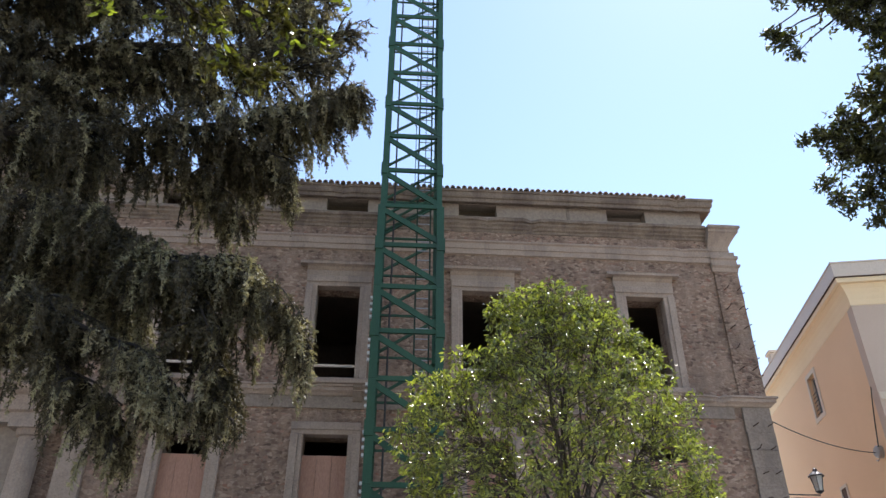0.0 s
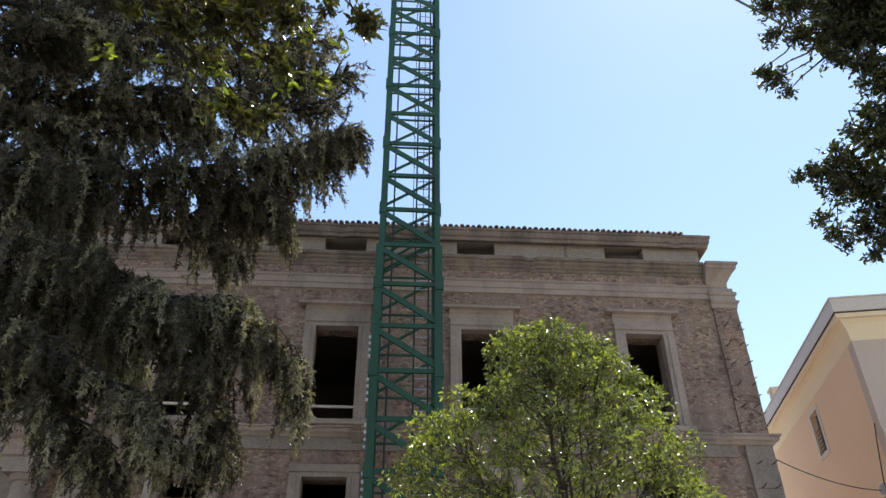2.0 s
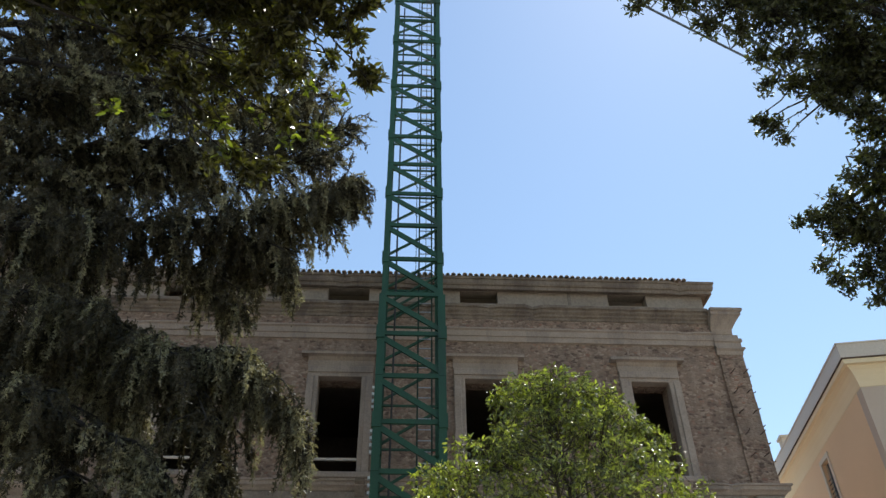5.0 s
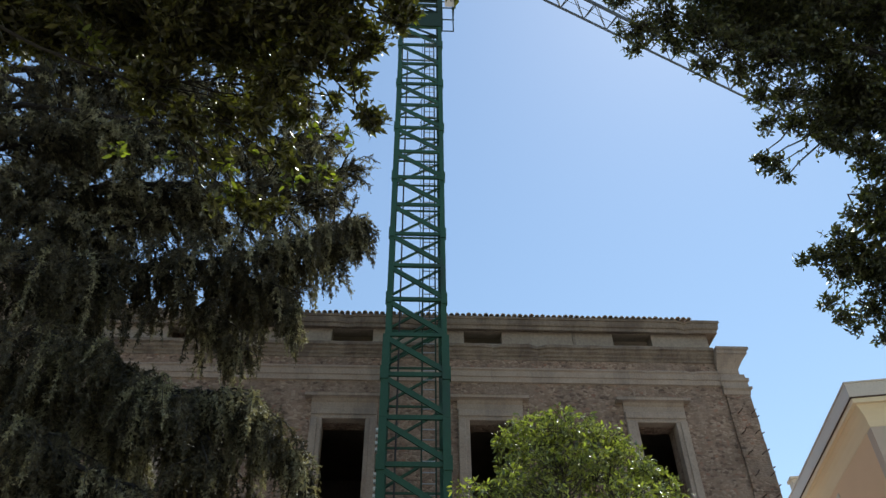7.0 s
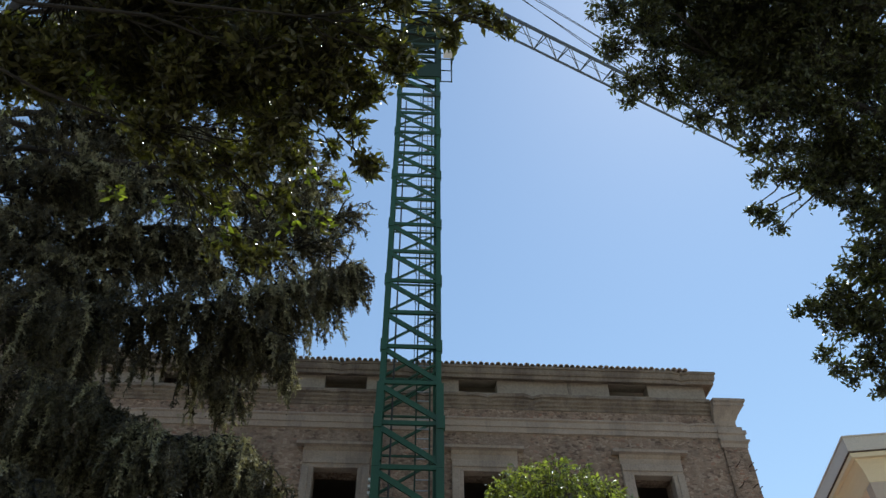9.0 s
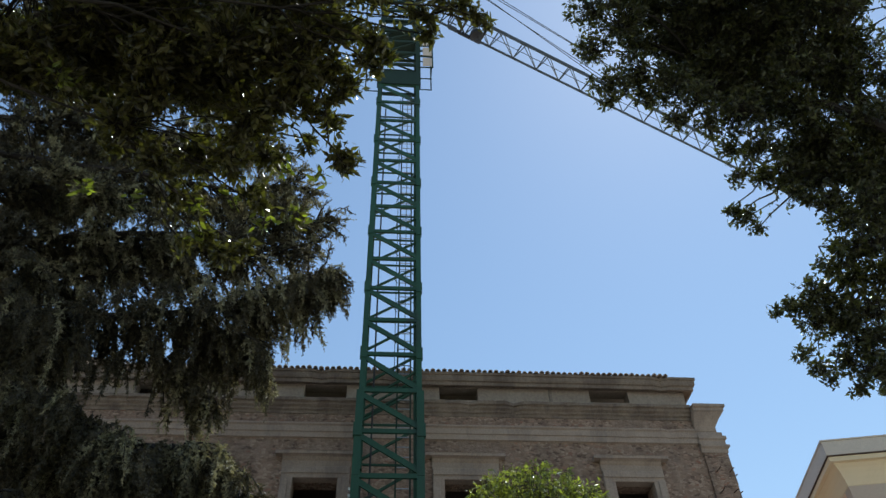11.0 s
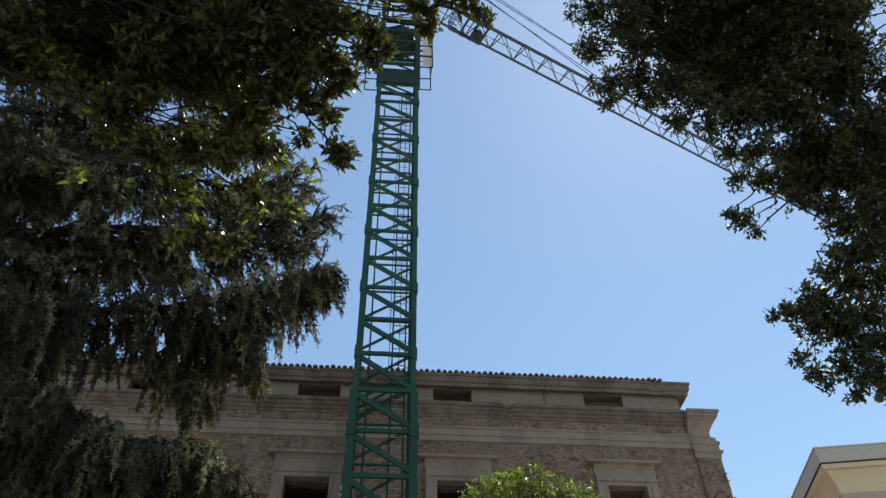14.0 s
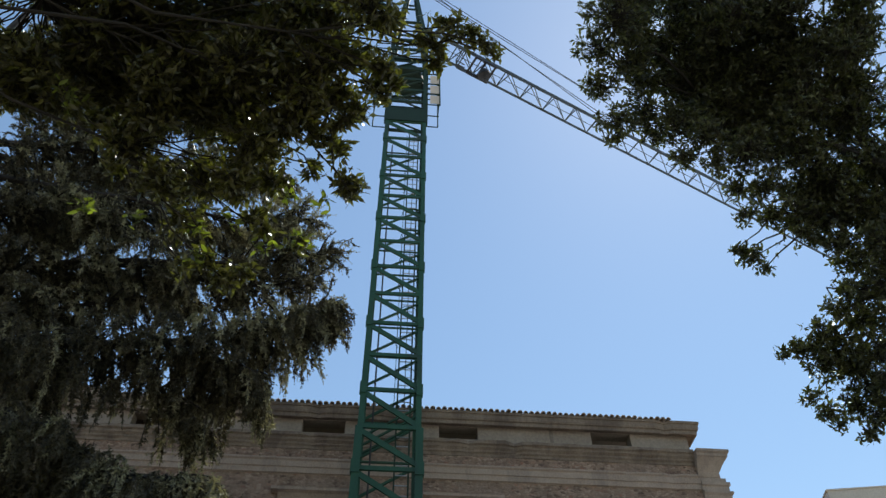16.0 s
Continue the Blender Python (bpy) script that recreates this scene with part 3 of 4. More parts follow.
for k in range(n):
    a, b = 1.0 + (JLEN - 1.4) * k / n, 1.0 + (JLEN - 1.4) * (k + 1) / n
    mid = (a + b) / 2
    for side in (-0.5, 0.5):
        part("lacing", bar(bmesh.new(), jib_at(a, side, 0), jib_at(mid, 0, 1.3), 0.045), M_JIB, jib)
        part("lacing", bar(bmesh.new(), jib_at(mid, 0, 1.3), jib_at(b, side, 0), 0.045), M_JIB, jib)
    part("cross_bar", bar(bmesh.new(), jib_at(a, -0.5, 0), jib_at(a, 0.5, 0), 0.05), M_JIB, jib)
    part("cross_brace", bar(bmesh.new(), jib_at(a, -0.5, 0), jib_at(b, 0.5, 0), 0.04), M_JIB, jib)
for s, z in ((14.5, 1.35), (30.0, 1.35)):
    for side in (-0.12, 0.12):
        part("tie_bar", tube(bmesh.new(), [(side * 2, 0, 44.5), jib_at(s, side, z)], 0.022, 6), M_IRON, crane, "steel tie line from the tower head")
part("hoist_rope", tube(bmesh.new(), [jib_at(1, -0.2, -0.35), jib_at(JLEN, -0.2, -0.6)], 0.018, 5), M_IRON, crane)
head = bmesh.new()
for sx in (-1, 1):
    for sy in (-1, 1):
        bar(head, (sx * 0.75, sy * 0.7, DECK + 8.0), (0, 0, 44.6), 0.16)
for k in range(4):
    f = 1 - k / 4.5
    z = DECK + 8.0 + (44.6 - DECK - 8.0) * k / 4.5
    for p, q in (((-1, -1), (1, -1)), ((1, -1), (1, 1)), ((1, 1), (-1, 1)), ((-1, 1), (-1, -1))):
        bar(head, (p[0] * 0.75 * f, p[1] * 0.7 * f, z), (q[0] * 0.75 * f, q[1] * 0.7 * f, z), 0.08)
part("tower_head", head, M_GREEN_DARK, crane, "dark lattice tower head")
cj = bmesh.new()
for side in (-0.6, 0.6):
    bar(cj, jib_at(-0.6, side, 0), jib_at(-12, side, 0), 0.18, 0.28)
for k in range(8):
    bar(cj, jib_at(-1.5 * k - 0.6, -0.6, 0), jib_at(-1.5 * k - 2.0, 0.6, 0), 0.08)
part("counter_jib", cj, M_GREEN_DARK, crane)
part("counterweight", box(bmesh.new(), -11.6, -9.6, -0.7, 0.7, -1.6, 0.6, Matrix.Translation((0, 0, JZ)) @ Matrix.Rotation(math.atan2(JDIR.y, JDIR.x), 4, "Z")), M_PAVE, crane)
trolley = tagged(new("trolley"), "dark jib trolley with a hook block")
trolley.parent = crane
TS = 4.3
turn = Matrix.Translation((JDIR.x * TS, JDIR.y * TS, JZ)) @ Matrix.Rotation(math.atan2(JDIR.y, JDIR.x), 4, "Z") @ Matrix.Scale(0.75, 4)
part("trolley_frame", box(box(bmesh.new(), -0.9, 0.9, -0.75, -0.62, -0.25, 0.15, turn), -0.9, 0.9, 0.62, 0.75, -0.25, 0.15, turn), M_IRON, trolley)
bm = bmesh.new()
for x in (-0.8, 0, 0.8):
    box(bm, x - 0.07, x + 0.07, -0.62, 0.62, -0.2, -0.08, turn)
part("cross_beams", bm, M_IRON, trolley)
part("hook_block", tube(bmesh.new(), [turn @ Vector((0.2, 0.0, -0.5)), turn @ Vector((0.2, 0, -0.55)), turn @ Vector((0.2, 0, -0.9)), turn @ Vector((0.2, 0, -1.0))], [0.12, 0.34, 0.34, 0.12], 10), M_IRON, trolley)
part("hook", tube(bmesh.new(), [turn @ Vector((0.2 + 0.18 * math.sin(a), 0, -1.3 + 0.2 * math.cos(a))) for a in [0.2 + 0.5 * i for i in range(9)]], 0.05, 6), M_IRON, trolley)
basket = bmesh.new()
for p, q in (((-1.6, -0.8), (-1.6, 0.8)), ((-1.6, 0.8), (-0.9, 0.8)), ((-1.6, -0.8), (-0.9, -0.8))):
    for z in (0.0, 0.6, 1.1):
        bar(basket, turn @ Vector((*p, z)), turn @ Vector((*q, z)), 0.05)
    bar(basket, turn @ Vector((*p, 0)), turn @ Vector((*p, 1.1)), 0.05)
part("maintenance_basket", basket, M_JIB, trolley)

# ---- ochre house ----
house = thing("ochre_house", "ochre rendered house with a grey fascia and a barred narrow window", "house")
house.matrix_world = Matrix.Translation((14.8, 21.45, 0)) @ Matrix.Rotation(radians(-11.8), 4, "Z")
EZ = 14.6
wall = bmesh.new()
WY, WZ = (5.34, 6.2), (11.15, 12.75)
OV = 0.42
ys, zs = (OV + 0.45, *WY, 13.0), (0, *WZ, EZ - 0.72)
for i in range(3):
    for k in range(3):
        if (i, k) != (1, 1):
            box(wall, OV, OV + 0.45, ys[i], ys[i + 1], zs[k], zs[k + 1])
bmesh.ops.remove_doubles(wall, verts=wall.verts, dist=0.001)
part("side_wall", wall, M_OCHRE, house, "warm ochre rendered wall")
# The front gets a duller, greyer colour than the ochre side.
part("front_wall", box(bmesh.new(), OV, 12.0, OV, OV + 0.45, 0, EZ - 0.72), M_FRONT, house, "rendered front wall, duller in tone than the side wall")
part("far_wall", box(bmesh.new(), OV + 0.45, 12.0, 12.5, 13.0, 0, EZ - 0.72), M_OCHRE, house)
cove = bmesh.new()
steps = [(0.0, EZ - 1.42), (0.02, EZ - 1.40), (0.04, EZ - 1.22), (0.09, EZ - 1.02), (0.16, EZ - 0.86), (0.25, EZ - 0.74), (0.25, EZ - 0.70)]
ring = []
for o, z in steps:
    e = OV - o
    ring.append([cove.verts.new(p) for p in ((e, 13.0, z), (e, e, z), (12.0, e, z))])
for a, b2 in zip(ring, ring[1:]):
    for i in range(2):
        cove.faces.new((a[i], a[i + 1], b2[i + 1], b2[i]))
part("coved_cornice", cove, M_OCHRE_LIGHT, house, "pale yellow coved cornice")
part("shadow_gap", box(bmesh.new(), 0.03, 12.0, 0.03, 13.0, EZ - 0.70, EZ - 0.543), M_OCHRE_LIGHT, house)
# The shadow under the fascia edge is drawn as a thin rust-dark strip.
part("shadow_line", box(bmesh.new(), -0.012, 12.0, -0.012, 13.1, EZ - 0.54, EZ - 0.503), M_RUST, house)
part("fascia", box(bmesh.new(), -0.02, 12.0, -0.02, 13.2, EZ - 0.50, EZ), M_FASCIA, house, "grey-brown painted metal fascia")
part("roof", box(bmesh.new(), -0.05, 12.05, -0.05, 13.2, EZ + 0.002, EZ + 0.05), M_FASCIA, house)
win = tagged(new("window"), "narrow barred window with a pale surround")
win.parent = house
for a, b2, c, e in ((WY[0] - 0.16, WY[0], WZ[0] - 0.16, WZ[1] + 0.16), (WY[1], WY[1] + 0.16, WZ[0] - 0.16, WZ[1] + 0.16), (WY[0], WY[1], WZ[1], WZ[1] + 0.16), (WY[0], WY[1], WZ[0] - 0.16, WZ[0])):
    part("surround", box(bmesh.new(), OV - 0.03, OV + 0.02, a, b2, c, e), M_TRIM, win)
part("pane", box(bmesh.new(), OV + 0.18, OV + 0.2, WY[0], WY[1], WZ[0], WZ[1]), M_GLASS, win)
for y in (WY[0] + 0.03, (WY[0] + WY[1]) / 2, WY[1] - 0.03):
    part("casement", box(bmesh.new(), OV + 0.13, OV + 0.179, y - 0.035, y + 0.035, WZ[0], WZ[1]), M_TRIM, win)
for k in range(6):
    z = WZ[0] + 0.15 + k * 0.16
    part("bar", bar(bmesh.new(), (OV + 0.06, WY[0], z), (OV + 0.06, WY[1], z), 0.02), M_IRON, win)
part("roof_vent", box(box(bmesh.new(), 0.1, 0.5, 9.0, 9.5, EZ + 0.051, EZ + 0.55), 0.03, 0.57, 8.93, 9.57, EZ + 0.551, EZ + 0.65), M_TRIM, house, "small pale chimney")
part("belt_band", box(bmesh.new(), OV + 0.02, 12.0, OV - 0.05, OV - 0.002, 9.88, 10.11), M_TRIM, house, "pale band on the front wall")
vent = bmesh.new()
for a, b2, c, e in ((5.0, 5.1, 7.8, 8.4), (5.6, 5.7, 7.8, 8.4), (5.1, 5.6, 8.3, 8.4), (5.1, 5.6, 7.8, 7.9)):
    box(vent, OV - 0.04, OV - 0.002, a, b2, c, e)
part("vent_surround", vent, M_TRIM, house)
part("vent_grille", box(bmesh.new(), OV - 0.015, OV - 0.003, 5.101, 5.599, 7.901, 8.299), M_RUST, house)


# ---- foliage ----
def leaf_mesh(name, spots, mat, parent, label, long=0.08, wide=0.034, fold=0.35, seed=1, plain=False):
    """Many folded leaves, each two quads along a midrib. spots: place and outward way of every leaf."""
    rng = np.random.default_rng(seed)
    n = len(spots)
    place, way = np.array([s[0] for s in spots]), np.array([s[1] for s in spots])
    way = way / np.linalg.norm(way, axis=1, keepdims=True)
    side = np.cross(way, rng.normal(size=(n, 3)))
    side /= np.linalg.norm(side, axis=1, keepdims=True)
    up = np.cross(side, way)
    size = rng.uniform(0.65, 1.25, (n, 1))
    l, w = long * size, wide * size
    bend = rng.uniform(-0.1, 0.25, (n, 1)) * l
    a = place
    m1, m2 = place + way * l * 0.35 - up * w * fold * 0.6, place + way * l * 0.72 - up * (w * fold * 0.6) - up * bend * 0.4
    tip = place + way * l - up * bend
    l1, l2 = place + way * l * 0.32 + side * w * 0.95, place + way * l * 0.70 + side * w * 0.75 - up * bend * 0.4
    r1, r2 = place + way * l * 0.32 - side * w * 0.95, place + way * l * 0.70 - side * w * 0.75 - up * bend * 0.4
    if plain:
        corners = [a, (m1 + m2) / 2, tip, l1 * 0.6 + l2 * 0.4 + side * w * 0.1, r1 * 0.6 + r2 * 0.4 - side * w * 0.1]
        shape = ((0, 1, 3), (1, 2, 3), (0, 4, 1), (1, 4, 2))
    else:
        corners = [a, m1, m2, tip, l1, l2, r1, r2]
        shape = ((0, 1, 4), (1, 2, 5, 4), (2, 3, 5), (0, 6, 1), (1, 6, 7, 2), (2, 7, 3))
    verts = np.stack(corners, 1).reshape(-1, 3)
    base = np.arange(n)[:, None] * len(corners)
    faces = []
    for f in shape:
        faces += (base + np.array(f)).tolist()
    data = bpy.data.meshes.new(name)
    data.from_pydata(verts.tolist(), [], faces)
    data.materials.append(mat)
    ob = new(name, data)
    ob.parent = parent
    return tagged(ob, label)


def jitter(rng, r):
    return Vector(rng.normal(size=3)) * r


def curve_between(p, q, sag, rng, n=6, wild=0.04):
    p, q = Vector(p), Vector(q)
    span = (q - p).length
    out = []
    for i in range(n + 1):
        t = i / n
        c = p.lerp(q, t) + Vector((0, 0, -sag * 4 * t * (1 - t)))
        out.append(c + (jitter(rng, wild * span * 0.5) if 0 < i < n else Vector()))
    return out


def along(points, t):
    f = t * (len(points) - 1)
    i = min(int(f), len(points) - 2)
    return points[i].lerp(points[i + 1], f - i), (points[i + 1] - points[i]).normalized()


def leaf_clump(twigs, spots, rng, centre, r, dense, per, spread=0.055):
    """A rounded clump: twigs run out from its heart and end in whorls of leaves."""
    centre = Vector(centre)
    for _ in range(max(3, int(dense * (r / 0.2) ** 1.8))):
        way = Vector(rng.normal(size=3)).normalized()
        end = centre + Vector((way.x, way.y, way.z * 0.85)) * (r * (0.25 + 0.85 * rng.random() ** 0.6))
        heart = centre + jitter(rng, r * 0.15)
        tube(twigs, [heart, end], [0.005, 0.002], 3)
        axis = (way * 0.8 + jitter(rng, 0.45)).normalized()
        for k in range(int(per * rng.uniform(0.6, 1.4)) + 1):
            lean = Vector(rng.normal(size=3))
            spots.append((end - axis * (spread * rng.random() * 2.4), axis * 0.6 + lean * 0.7))


def clump_tree(name, label, trunk, groups, fill, leaf, leaf_label, seed, dense, per, long, wide, back=1.0, fresh=(), fresh_leaf=None):
    """An evergreen whose boughs end in leaf clumps. groups: lists of x, y, z, radius; fill: dense clumps of the inner crown."""
    tree = thing(name, label, "tree")
    rng = np.random.default_rng(seed)
    twigs, spots, young = bmesh.new(), [], []
    base, crotch, thick = trunk
    part("trunk", tube(bmesh.new(), curve_between(base, crotch, 0, rng, 7, 0.03), [thick * (1.25 - 0.5 * i / 7) for i in range(8)], 10), M_BARK, tree)
    for clumps in (*groups, fill, fresh):
        if not clumps:
            continue
        # one bough for the group, rising to its middle, and a branch from there to every clump
        heart = sum((Vector(c[:3]) for c in clumps), Vector()) / len(clumps)
        hub = heart.lerp(Vector(crotch), 0.22) + Vector((0.35, 0.45, 0.8)) * back
        if clumps is not fresh:
            part("limb", tube(bmesh.new(), curve_between(crotch, hub, -0.1, rng), [thick * 0.32 * (1 - 0.11 * i) for i in range(7)], 7), M_BARK, tree)
        for x, y, z, r in clumps:
            c = Vector((x, y, z))
            if clumps is fresh:
                leaf_clump(twigs, young, rng, c, r, 40, per * 0.25, 0.05)
                continue
            pts = curve_between(hub, c, -0.04 * (c - hub).length, rng, 5, 0.07)
            tube(twigs, pts, [max(0.006, thick * 0.085 * (1 - 0.16 * i)) for i in range(6)], 5)
            leaf_clump(twigs, spots, rng, c, r, dense, per)
            # leaves along the branch on its way to the clump
            for _ in range(14):
                p, ahead = along(pts, 0.55 + 0.45 * rng.random())
                spots.append((p, ahead * 0.8 + Vector(rng.normal(size=3)) * 0.7))
    tagged(part("twigwork", twigs, M_BARK, tree), kind="stuff")
    leaf_mesh("crown", spots, leaf, tree, leaf_label, long, wide, seed=seed, plain=True)
    if young:
        tagged(leaf_mesh("fresh_sunlit_leaves", young, fresh_leaf, tree, "fresh green leaves with sunlight put into their brighter colour", long, wide, seed=seed + 1), kind="stuff")


def inner_clumps(seed, count, top0, top1, low0, low1, depth, r0, r1):
    """Clumps strewn through the thickness of a crown that spans four corners; a gap stays open towards the sun."""
    rng = np.random.default_rng(seed)
    out = []
    while len(out) < count:
        u, v = rng.random(), rng.random()
        p = Vector(top0).lerp(Vector(top1), u).lerp(Vector(low0).lerp(Vector(low1), u), v)
        p += (p - Vector((0, 0, 1.6))).normalized() * depth * rng.random()
        away = p - Vector((0, 0, 1.6))
        if (away - SUN_DIR * away.dot(SUN_DIR)).length > 0.2:
            out.append((*p, rng.uniform(r0, r1)))
    return out


# holm oak over the square: leaf clumps as x, y, z, radius
OAK_CREST = [
    (2.53, 4.80, 9.93, 0.27), (2.77, 5.11, 9.70, 0.28), (3.19, 5.10, 9.93, 0.34), (2.73, 5.25, 9.48, 0.12),
    (3.28, 5.27, 9.64, 0.21), (3.58, 5.11, 9.71, 0.34), (3.55, 5.26, 9.21, 0.21), (3.76, 4.95, 9.21, 0.29),
    (3.94, 5.27, 9.09, 0.19), (4.32, 5.17, 9.25, 0.38), (2.47, 4.48, 10.32, 0.30), (2.55, 3.99, 10.24, 0.44),
    (2.90, 4.48, 10.10, 0.30),
]
OAK_FRINGE = [
    (5.23, 5.21, 9.21, 0.35),
    (5.03, 5.15, 9.38, 0.35),
    (5.41, 5.29, 9.03, 0.35),
    (4.88, 4.96, 9.59, 0.35),
    (5.66, 5.47, 8.72, 0.35),
    (5.87, 5.48, 8.54, 0.35),
    (4.29, 5.56, 9.01, 0.20), (4.34, 5.68, 8.69, 0.16), (4.58, 5.45, 8.89, 0.30), (4.74, 5.81, 8.80, 0.17),
    (4.42, 6.14, 8.49, 0.15), (4.46, 6.02, 8.30, 0.16), (4.50, 6.04, 8.08, 0.10), (4.23, 6.03, 8.41, 0.07),
    (4.96, 5.68, 8.35, 0.19), (5.20, 5.83, 8.39, 0.12), (4.93, 5.61, 8.66, 0.31), (5.21, 5.56, 8.09, 0.21),
    (5.56, 5.84, 8.13, 0.29), (5.62, 5.48, 7.96, 0.37),
]
OAK_NECK = [
    (5.43, 6.03, 7.82, 0.19), (5.19, 6.05, 7.53, 0.19), (5.41, 5.82, 7.55, 0.25), (5.62, 5.69, 7.56, 0.32),
    (5.60, 6.27, 7.59, 0.21), (5.82, 6.08, 7.41, 0.32), (6.03, 5.80, 7.61, 0.48),
]
OAK_SKIRT = [
    (4.85, 6.82, 7.45, 0.11), (4.91, 6.65, 7.39, 0.13), (5.04, 6.62, 7.40, 0.20), (5.20, 6.48, 7.49, 0.23),
    (5.45, 6.54, 7.42, 0.27), (5.16, 6.66, 7.19, 0.24), (5.51, 6.72, 7.20, 0.33), (5.71, 6.36, 7.16, 0.36),
    (5.70, 6.72, 6.95, 0.36), (5.06, 6.99, 6.94, 0.15), (5.26, 7.09, 6.80, 0.16), (5.27, 6.98, 6.58, 0.11),
    (5.47, 6.84, 6.74, 0.24), (5.59, 6.68, 6.51, 0.25), (5.45, 6.84, 6.34, 0.13), (5.71, 6.33, 6.66, 0.37),
    (5.93, 6.82, 6.44, 0.26),
]
OAK_HEART = inner_clumps(21, 95, (2.75, 3.7, 11.4), (6.0, 3.0, 10.4), (3.75, 5.15, 10.2), (6.5, 5.9, 8.2), 1.7, 0.30, 0.48)
OAK_HEART += inner_clumps(23, 24, (4.7, 5.3, 9.5), (6.8, 4.5, 9.0), (5.4, 5.8, 8.4), (6.8, 6.0, 7.6), 0.8, 0.28, 0.38)
OAK_HEART += inner_clumps(24, 14, (2.8, 4.2, 10.9), (3.6, 4.0, 10.9), (3.0, 4.9, 10.2), (3.8, 5.1, 10.2), 0.8, 0.20, 0.30)
clump_tree("holm_oak", "dense dark holm oak with small leathery leaves, seen against the light", ((8.6, 4.6, 0), (7.4, 4.6, 7.4), 0.30),
           (OAK_CREST, OAK_FRINGE, OAK_NECK, OAK_SKIRT), OAK_HEART,
           M_LEAF_RIGHT, "small dark leathery leaves", 11, 38, 8, 0.072, 0.0150, 1.6)
# evergreen oak close by
NEAR_RIM = [
    (-0.50, 3.39, 6.25, 0.09),
    (-0.56, 3.61, 6.09, 0.06),
    (-0.40, 3.12, 6.44, 0.09),
    (-0.43, 3.31, 6.31, 0.07),
    (-0.30, 3.65, 6.06, 0.14), (-0.41, 3.57, 6.38, 0.10), (-0.50, 3.25, 6.54, 0.18), (-0.58, 2.93, 6.46, 0.27),
    (-0.28, 2.98, 6.80, 0.15), (-0.14, 3.08, 6.53, 0.10), (-0.28, 3.25, 6.52, 0.13), (-0.32, 3.25, 6.31, 0.08),
    (-0.63, 3.17, 6.20, 0.21), (-0.75, 2.98, 6.28, 0.31), (-0.11, 2.86, 6.42, 0.10), (-0.39, 2.87, 6.64, 0.17),
]
NEAR_LOW = [
    (-1.14, 4.15, 5.49, 0.12),
    (-1.26, 4.03, 5.56, 0.11),
    (-1.01, 4.12, 5.56, 0.08),
    (-1.43, 4.04, 5.50, 0.08),
    (-0.90, 3.90, 5.78, 0.09),
    (-1.09, 3.56, 5.90, 0.19), (-0.97, 3.34, 6.03, 0.27), (-1.39, 3.73, 6.14, 0.23), (-1.58, 3.50, 5.77, 0.19),
    (-1.85, 3.38, 5.98, 0.22), (-0.85, 3.68, 6.10, 0.13), (-1.38, 3.94, 5.83, 0.11), (-0.96, 3.88, 5.92, 0.09),
    (-1.56, 3.98, 5.95, 0.11), (-0.61, 3.67, 6.32, 0.06), (-2.23, 3.10, 6.08, 0.18), (-0.66, 4.09, 5.88, 0.09),
]
NEAR_TOP = [
    (-2.37, 2.84, 6.12, 0.20), (-2.27, 2.98, 6.50, 0.18), (-1.60, 2.91, 6.18, 0.21), (-1.39, 3.26, 6.43, 0.26),
    (-1.49, 2.90, 6.50, 0.26), (-1.08, 2.80, 6.25, 0.25), (-0.89, 2.76, 6.52, 0.25), (-2.07, 3.24, 6.40, 0.16),
    (-0.54, 2.74, 6.97, 0.27), (-0.19, 2.46, 6.53, 0.25), (-1.65, 3.21, 6.04, 0.19), (-0.77, 3.19, 6.05, 0.18),
]
NEAR_SPRIG = [
    (0.01, 3.01, 6.50, 0.07), (-0.06, 2.89, 6.37, 0.06), (-0.10, 3.00, 6.29, 0.07), (0.30, 2.88, 6.61, 0.09),
    (0.23, 2.71, 6.55, 0.10), (0.37, 2.58, 6.58, 0.10), (0.59, 2.64, 6.46, 0.07), (0.69, 2.72, 6.49, 0.06),
    (0.51, 2.62, 6.56, 0.07), (-0.28, 3.65, 5.97, 0.07),
]
FRESH_TIP = [
    (-1.97, 3.50, 5.47, 0.08), (-1.66, 3.65, 5.52, 0.06), (-0.85, 3.90, 5.58, 0.08), (-0.69, 3.64, 5.90, 0.08),
    (-1.28, 3.89, 5.49, 0.08), (-1.33, 3.81, 5.64, 0.08), (-0.62, 3.88, 5.67, 0.08), (-2.16, 3.00, 5.97, 0.12),
    (0.01, 3.03, 6.50, 0.06), (-0.44, 3.64, 5.84, 0.06), (-1.07, 3.77, 5.65, 0.06),
]
clump_tree("evergreen_oak", "evergreen oak with hanging twigs of glossy leaves", ((-5.2, 0.6, 0), (-4.6, 1.2, 5.2), 0.075),
           (NEAR_RIM, NEAR_LOW, NEAR_TOP, NEAR_SPRIG), inner_clumps(22, 96, (-3.2, 2.0, 6.2), (-0.1, 2.2, 6.9), (-2.8, 3.25, 6.1), (-0.75, 3.3, 6.35), 1.2, 0.17, 0.26),
           M_LEAF_LEFT, "dark glossy leaves", 12, 60, 7, 0.078, 0.0155, 0.25, FRESH_TIP, M_LEAF_FRESH)


# ---- young tree before the palace ----
# crown outline: height, and how far it reaches to either side
CROWN = [(7.42, 1.80, 2.95), (7.15, 1.52, 3.35), (6.60, 1.54, 3.90), (6.19, 1.39, 4.20), (5.97, 0.37, 4.26), (5.64, 0.34, 4.64), (5.11, -0.05, 4.57), (4.69, 0.07, 4.66), (4.27, 0.24, 4.71), (3.74, 0.65, 4.40), (3.37, 1.51, 3.40)]


